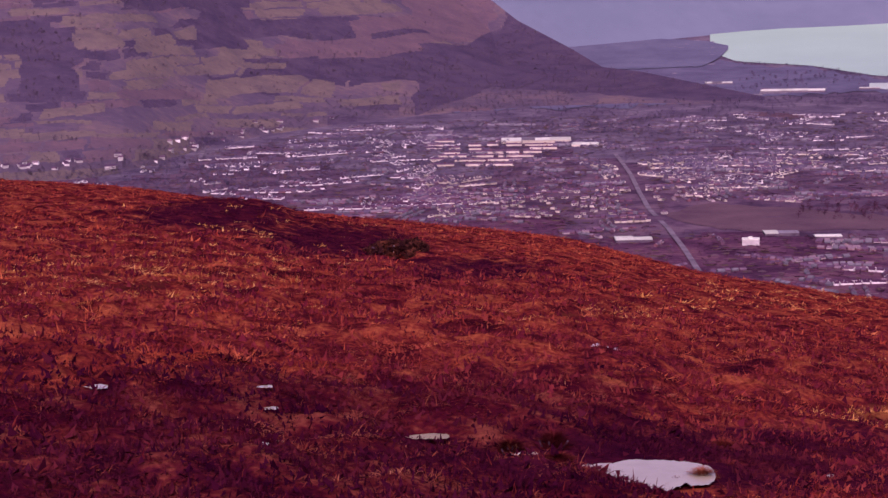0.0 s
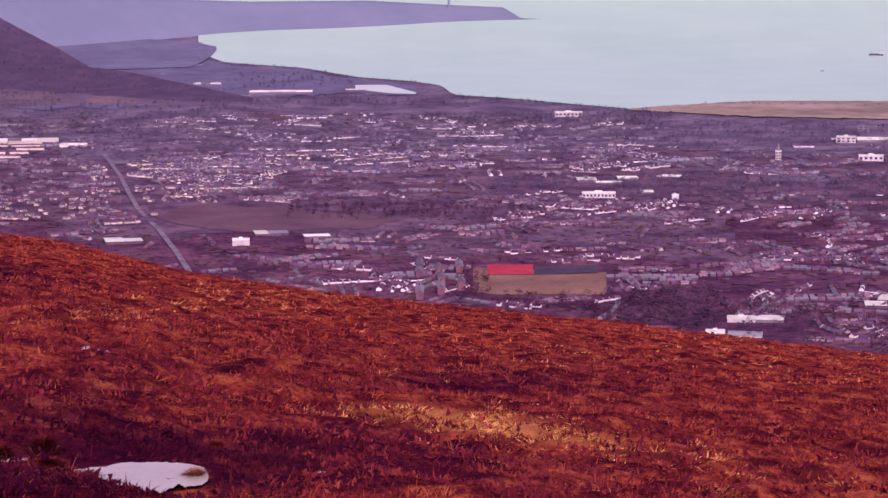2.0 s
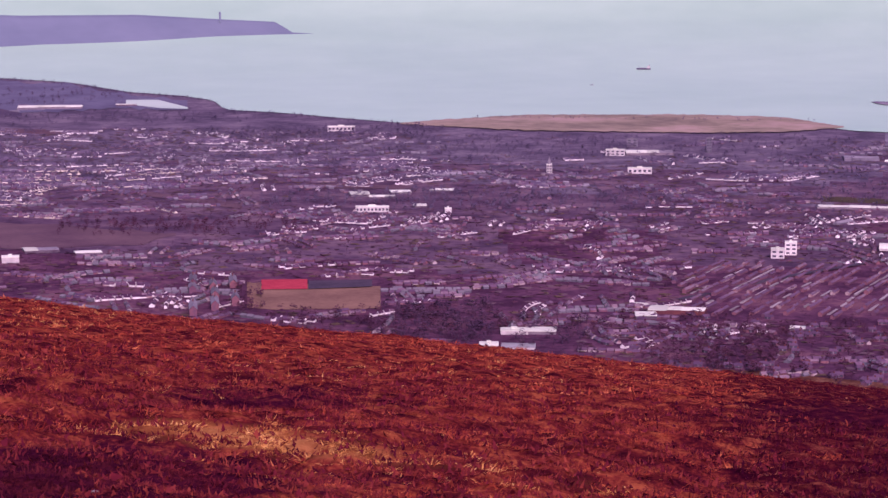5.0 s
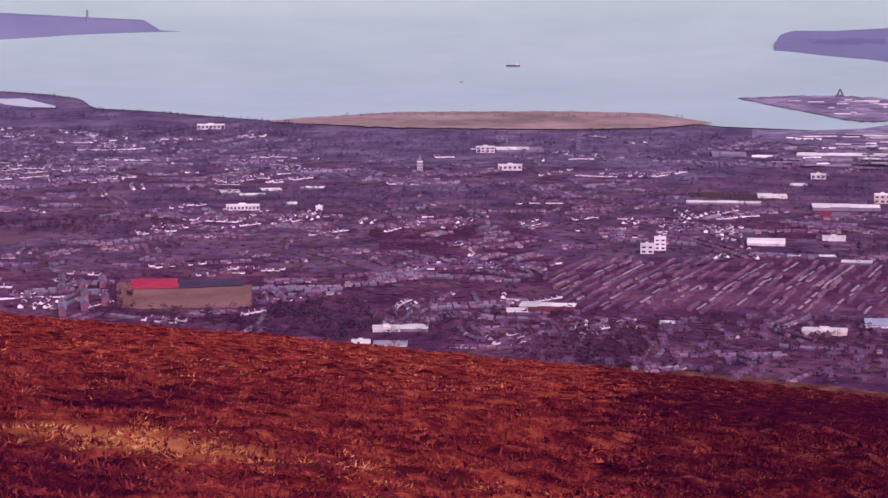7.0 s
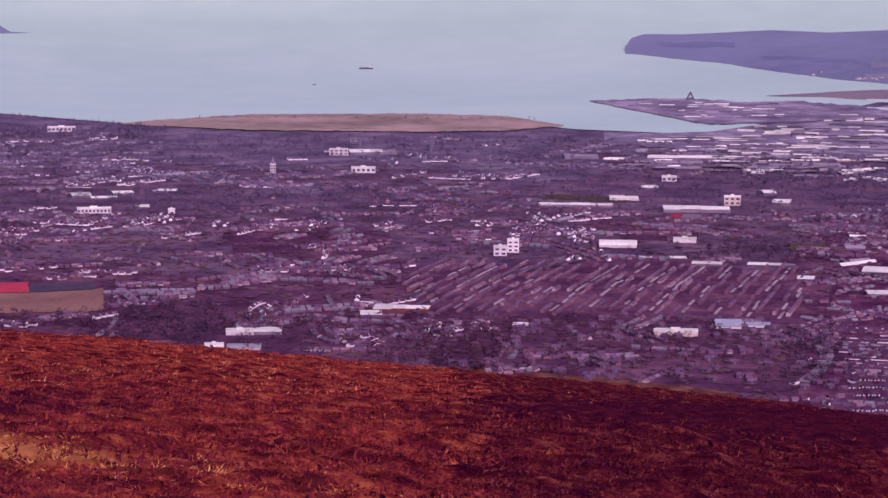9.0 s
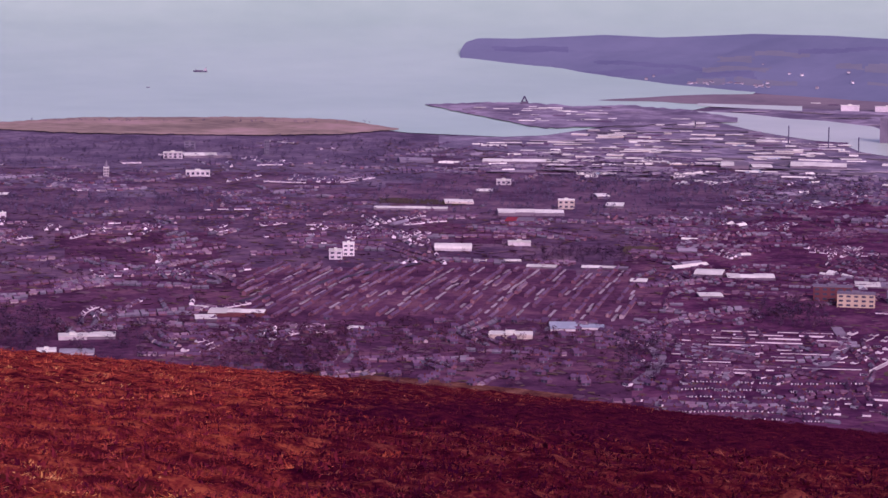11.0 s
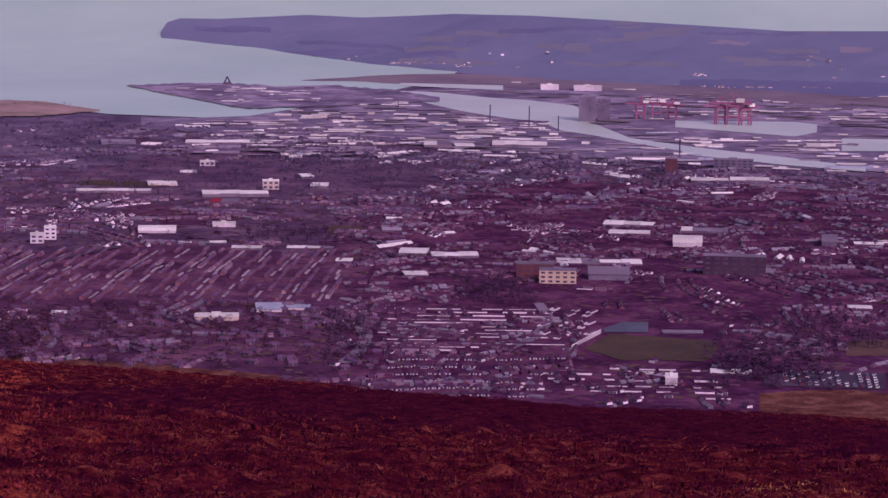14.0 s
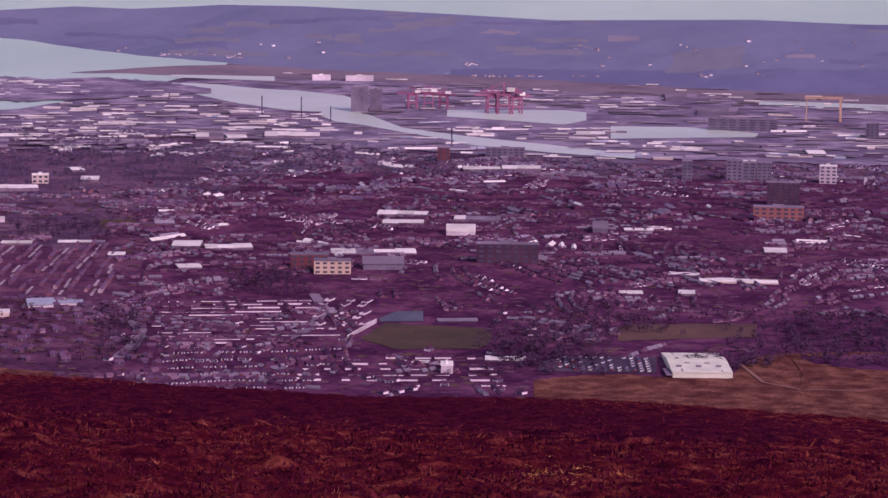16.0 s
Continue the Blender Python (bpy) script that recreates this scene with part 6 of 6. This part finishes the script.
# hedges along the foreshore
a = np.concatenate([g.uniform(p, q, n) for p, q, n in ((18.2, 20.6, 120), (21, 22.8, 90), (23.1, 24.2, 60), (25, 28, 130))])
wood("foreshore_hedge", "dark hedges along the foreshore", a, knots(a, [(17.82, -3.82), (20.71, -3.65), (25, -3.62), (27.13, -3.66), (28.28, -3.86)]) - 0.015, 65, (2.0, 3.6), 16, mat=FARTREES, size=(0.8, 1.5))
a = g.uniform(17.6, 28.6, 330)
wood("foreshore_trees", "bare trees tinted blue for haze along the landward edge of the foreshore", a, knots(a, [(17.4, -3.87), (20.71, -4.03), (25, -4.07), (27.13, -4.03), (28.65, -3.92)]) - g.uniform(0.0, 0.05, 330), 67, (2.0, 4.4), 16, mat=FARTREES, size=(0.9, 1.8))
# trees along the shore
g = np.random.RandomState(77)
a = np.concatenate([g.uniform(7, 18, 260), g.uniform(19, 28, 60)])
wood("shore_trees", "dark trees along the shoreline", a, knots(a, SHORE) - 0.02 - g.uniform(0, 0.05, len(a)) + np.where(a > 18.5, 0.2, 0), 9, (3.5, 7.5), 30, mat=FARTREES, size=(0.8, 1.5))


# ---- the moor's growth ----
def tufts(name, label, mat, x, y, z, blades, length, width, spread, lean, seed, bent, grow=1.0):
    """Tufts of blades, joined: bent blades of two pieces near by, single ones farther off."""
    g = np.random.RandomState(seed)
    n = len(x)
    th = g.uniform(0, 2 * np.pi, (n, blades))
    off = spread * np.sqrt(g.rand(n, blades))
    size = (g.uniform(0.6, 1.3, n) * grow)[:, None]
    ln = length * size * g.uniform(0.6, 1.15, (n, blades))
    le = lean * np.where(g.rand(n, blades) < 0.08, g.uniform(0.2, 0.7, (n, blades)), g.uniform(0.84, 1.08, (n, blades)))
    out = np.stack([np.cos(th), np.sin(th)], -1)
    b = np.stack([x[:, None] + off * out[..., 0], y[:, None] + off * out[..., 1], np.repeat(z[:, None], blades, 1) - 0.03], -1)
    ph = g.uniform(0, 2 * np.pi, (n, blades))
    side = np.stack([np.cos(ph), np.sin(ph), 0 * ph], -1) * (width * g.uniform(0.6, 1.3, (n, blades)))[..., None]
    up = np.stack([out[..., 0] * np.sin(le), out[..., 1] * np.sin(le), np.cos(le)], -1) * ln[..., None]
    le2 = np.minimum(le * 1.35, 1.9)
    if bent:
        mid = b + 0.55 * up
        tip = mid + 0.55 * ln[..., None] * np.stack([out[..., 0] * np.sin(le2), out[..., 1] * np.sin(le2), np.cos(le2)], -1)
        v = np.stack([b - side, b + side, mid + side * 0.7, mid - side * 0.7, tip], 2).reshape(-1, 3)
        tri = np.array([[0, 1, 2], [0, 2, 3], [3, 2, 4]])
        k = 5
    else:
        v = np.stack([b - side, b + side, b + up], 2).reshape(-1, 3)
        tri = np.array([[0, 1, 2]])
        k = 3
    f = (tri[None] + k * np.arange(n * blades)[:, None, None]).reshape(-1, 3)
    return tagged(raw(name, v, f, [mat]), label, "grass", kind="stuff")


BANDS = ((24, 48, 24000, 13, 0.18, 0.010, 0.20, 1.38, True), (46, 112, 56000, 11, 0.24, 0.019, 0.26, 1.38, False), (112, 310, 60000, 8, 0.38, 0.065, 0.5, 1.4, False))
for k, (r0, r1, n, blades, length, width, spread, lean, bent) in enumerate(BANDS):
    g = np.random.RandomState(300 + k)
    rr, aa = np.sqrt(g.uniform(r0 * r0, r1 * r1, n)), g.uniform(-13.5, 22 if k == 0 else 57.5, n)
    # two thirds of the tufts crowd together into tussocks
    crowd = 7 if k < 2 else 4
    m = int(n * 0.5) // crowd
    cr, ca = np.repeat(rr[:m], crowd), np.repeat(aa[:m], crowd)
    off = g.normal(0, (0.20, 0.28, 0.5)[k], (2, m * crowd))
    core = np.ones(n)
    core[:m * crowd] = 1.3 * np.repeat(g.uniform(0.7, 1.35, m), crowd) * np.exp(-(off ** 2).sum(0) / (2 * (0.36, 0.5, 0.9)[k] ** 2))
    core[m * crowd:] = 0.8
    rr[:m * crowd], aa[:m * crowd] = np.clip(cr + off[0], r0, r1), ca + np.degrees(off[1] / cr)
    zz, pool = heath(aa, rr)
    ee = np.degrees(np.arctan2(zz - EYE, rr))
    xx, yy = rr * np.sin(np.radians(aa)), rr * np.cos(np.radians(aa))
    patch = np.array([noise.noise(Vector((p * 0.11, q * 0.11, 3.0))) + 0.7 * noise.noise(Vector((p * 0.4, q * 0.4, 9.0))) for p, q in zip(xx, yy)])
    hump = np.array([noise.noise(Vector((p, q, 0.0))) for p, q in zip(xx, yy)])
    # Hollows get more dark heather, standing in for the shade between mounds.
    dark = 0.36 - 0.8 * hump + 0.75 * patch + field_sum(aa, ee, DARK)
    straw = field_sum(aa, ee, STRAW) * (1 + 1.2 * patch)
    u = g.rand(n)
    ok = (pool > 1.15) | ((pool > 0.5) & (g.rand(n) < 0.10))
    is_straw = ok & (u < straw)
    is_dark = ok & ~is_straw & (g.rand(n) < dark)
    is_grass = ok & ~is_straw & ~is_dark
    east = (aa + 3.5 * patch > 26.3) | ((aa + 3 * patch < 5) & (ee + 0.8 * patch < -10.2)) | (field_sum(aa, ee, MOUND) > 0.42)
    for sel, m, t in ((is_grass & east, REDGRASS, "dull red tufts of moor grass"), (is_dark & east, DARKHEATHER, "blackish-red heather")):
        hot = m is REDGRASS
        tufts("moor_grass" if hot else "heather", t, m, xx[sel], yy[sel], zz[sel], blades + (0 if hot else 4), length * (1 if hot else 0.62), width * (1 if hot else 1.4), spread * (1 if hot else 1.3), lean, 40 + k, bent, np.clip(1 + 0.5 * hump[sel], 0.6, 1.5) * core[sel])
    is_grass, is_dark = is_grass & ~east, is_dark & ~east
    tufts("moor_grass", "rust-orange tufts of dead moor grass", GRASS, xx[is_grass], yy[is_grass], zz[is_grass], blades, length, width, spread, lean, 10 + k, bent, np.clip(1 + 0.5 * hump[is_grass], 0.6, 1.5) * core[is_grass])
    tufts("straw_grass", "golden straw-coloured tussock grass", GOLD, xx[is_straw], yy[is_straw], zz[is_straw], blades + 6, length * 0.85, width, spread * 1.3, lean, 20 + k, bent, np.clip(1 + 0.5 * hump[is_straw], 0.6, 1.5) * core[is_straw])
    tufts("heather", "dark crimson-brown heather", HEATHER, xx[is_dark], yy[is_dark], zz[is_dark], blades + 4, length * 0.62, width * 1.4, spread * 1.3, lean * 0.9, 30 + k, bent, np.clip(1 + 0.5 * hump[is_dark], 0.6, 1.5) * core[is_dark])

# low heather that carpets the near moor
g = np.random.RandomState(77)
n = 130000
rr = np.exp(g.uniform(math.log(24), math.log(130), n))
aa = g.uniform(-13.5, 57.5, n)
ok = (aa < 22) | (rr > 44)
rr, aa = rr[ok], aa[ok]
zz, pool = heath(aa, rr)
ok = pool > 1.1
rr, aa, zz = rr[ok], aa[ok], zz[ok]
n = len(rr)
base = np.stack([rr * np.sin(np.radians(aa)), rr * np.cos(np.radians(aa)), zz], -1)
k = (0.7 + rr / 90)[:, None, None] * g.uniform(0.6, 1.4, (n, 1, 1))
tri = g.normal(0, 1, (n, 3, 3)) * np.array([0.035, 0.035, 0.03]) * k
tri[:, 2, 2] += 0.08 * k[:, 0, 0]
tri = base[:, None] + tri + np.array([0, 0, 0.02])
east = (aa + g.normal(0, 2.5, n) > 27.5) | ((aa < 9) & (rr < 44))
for sel, hm, say in ((~east, HEATHER, "low crimson heather carpeting the moor"), (east, DARKHEATHER, "low blackish-red heather carpeting the moor")):
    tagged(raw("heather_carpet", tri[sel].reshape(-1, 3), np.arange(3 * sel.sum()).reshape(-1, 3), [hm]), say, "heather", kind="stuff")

# bog pools
for i, (pa, pr, pw, pd) in enumerate(POOLS):
    g = random.Random(i)
    level = float(ground(pa, pr)) + EYE + swell(pa, pr) - (0.10 if pw > 0.6 else 0.05)
    cx, cy = pr * math.sin(radians(pa)), pr * math.cos(radians(pa))
    u, v = Vector((math.cos(radians(pa)), -math.sin(radians(pa)), 0)), Vector((math.sin(radians(pa)), math.cos(radians(pa)), 0))
    bm = bmesh.new()
    rim = []
    for j in range(220):
        t = 2 * math.pi * j / 220
        c, d = math.cos(t), math.sin(t)
        q = Vector((c + i * 5, d, 2))
        # ragged edge; peat and tufts bite into the near side
        k = 1.0 + 0.16 * noise.noise(q * 1.6) + 0.13 * noise.noise(q * 4) + 0.10 * noise.noise(q * 11) + 0.05 * noise.noise(q * 24)
        bite = max(0.0, -d) * (0.55 * max(0.0, noise.noise(Vector((c * 3.1 + i, 3.3, 1)))) + 0.5 * max(0.0, noise.noise(Vector((c * 8 + i, 7.7, 1)))))
        reach_out = k * abs(d) ** 0.7 * (0.75 + 0.25 * c) * (1 - bite) if d else 0.0
        p = Vector((cx, cy, level)) + u * (pw * (0.94 + 0.06 * k) * c) + v * (pd * math.copysign(reach_out, d))
        rim.append(bm.verts.new(p))
    bm.faces.new(rim)
    bm.normal_update()
    tagged(part("bog_pool", bm, POOL), "still pale bog pool with the sky's brightness in its colour", "pool", "bog pools")


def boulder(a, r, size, seed, mat, name, label):
    z = float(heath(np.array([a]), np.array([r]))[0][0])
    bm = bmesh.new()
    bmesh.ops.create_icosphere(bm, subdivisions=3, radius=1)
    for v in bm.verts:
        k = 1 + 0.35 * noise.noise(v.co * 1.4 + Vector((seed, 0, 0))) + 0.12 * noise.noise(v.co * 4 + Vector((seed, 5, 0)))
        v.co = Vector((v.co.x * size[0] * k, v.co.y * size[1] * k, v.co.z * size[2] * k))
    ob = part(name, bm, mat)
    ob.location = (r * math.sin(radians(a)), r * math.cos(radians(a)), z + size[2] * 0.35)
    ob.rotation_euler = (0, 0, seed)
    return tagged(ob, label, "stone", "stones on the moor")


boulder(3.85, 67.0, (0.52, 0.32, 0.28), 1.0, STONE, "boulder", "grey weathered boulder half sunk in heather")
boulder(3.5, 68.0, (0.25, 0.18, 0.17), 2.0, STONE, "boulder", "small grey stone beside the boulder")
for a, r, s, k in ((-1.86, 152, 0.2, 3.0), (-1.66, 156, 0.24, 4.0), (-1.6, 148, 0.2, 5.0)):
    boulder(a, r, (s, s, s * 1.2), k, STONE, "boulder", "pale stone standing in the heather")


def shrub(a, r, w, h, seed, kind="gorse_bush", say="ragged olive gorse bush in the heather", leaf=GORSE, spray=0.13):
    z = float(heath(np.array([a]), np.array([r]))[0][0])
    g = np.random.RandomState(seed)
    ob = new(kind)
    ob.matrix_world = Matrix.Translation((r * math.sin(radians(a)), r * math.cos(radians(a)), z))
    tagged(ob, say, "bush")
    d = g.normal(size=(900, 3))
    d /= np.linalg.norm(d, axis=1, keepdims=True)
    d[:, 2] = abs(d[:, 2])
    c = d * g.uniform(0.4, 1, (900, 1)) ** 0.5 * np.array([w / 2, w / 2.5, h])
    t = g.normal(size=(900, 3, 3)) * spray
    if kind == "tussock":
        # fine blades that arch outwards from the root
        side = np.stack([-d[:, 1], d[:, 0], 0 * d[:, 0]], -1) * 0.011
        root = c * np.array([0.35, 0.35, 0.55])
        t = np.stack([root - side, root + side, c * np.array([1.15, 1.15, 0.9])], 1) - c[:, None]
    raw("crown", (c[:, None] + t).reshape(-1, 3), np.arange(2700).reshape(-1, 3), [leaf], parent=ob)
    bm = bmesh.new()
    for k in range(5):
        bar(bm, (0, 0, -0.3), (g.normal(0, w * 0.15), g.normal(0, w * 0.15), h * (0.25 if kind == "tussock" else 0.6)), min(0.08, w * 0.03))
    part("stem", bm, DARKBRICK, ob)


shrub(-1.75, 141, 3.4, 1.1, 1)
shrub(-1.2, 150, 2.4, 0.8, 2)
for a, e, w, h, k, leaf in ((4.3, -12.92, 0.42, 0.24, 3, HEATHER), (5.55, -13.08, 0.35, 0.18, 4, HEATHER), (2.75, -13.02, 0.4, 0.13, 5, DARKHEATHER), (6.75, -12.35, 0.9, 0.42, 6, HEATHER), (1.25, -11.9, 0.8, 0.4, 7, REDGRASS), (2.35, -11.95, 1.0, 0.5, 8, HEATHER), (2.5, -13.25, 0.6, 0.16, 9, REDGRASS), (3.2, -13.3, 0.7, 0.16, 10, HEATHER), (4.7, -13.3, 0.6, 0.2, 11, HEATHER), (6.2, -13.2, 0.7, 0.3, 12, REDGRASS), (6.9, -12.95, 0.6, 0.3, 13, HEATHER)):
    shrub(a, range_of(a, e), w, h, k, "tussock", "rounded tussock at the edge of a bog pool", leaf, 0.035)
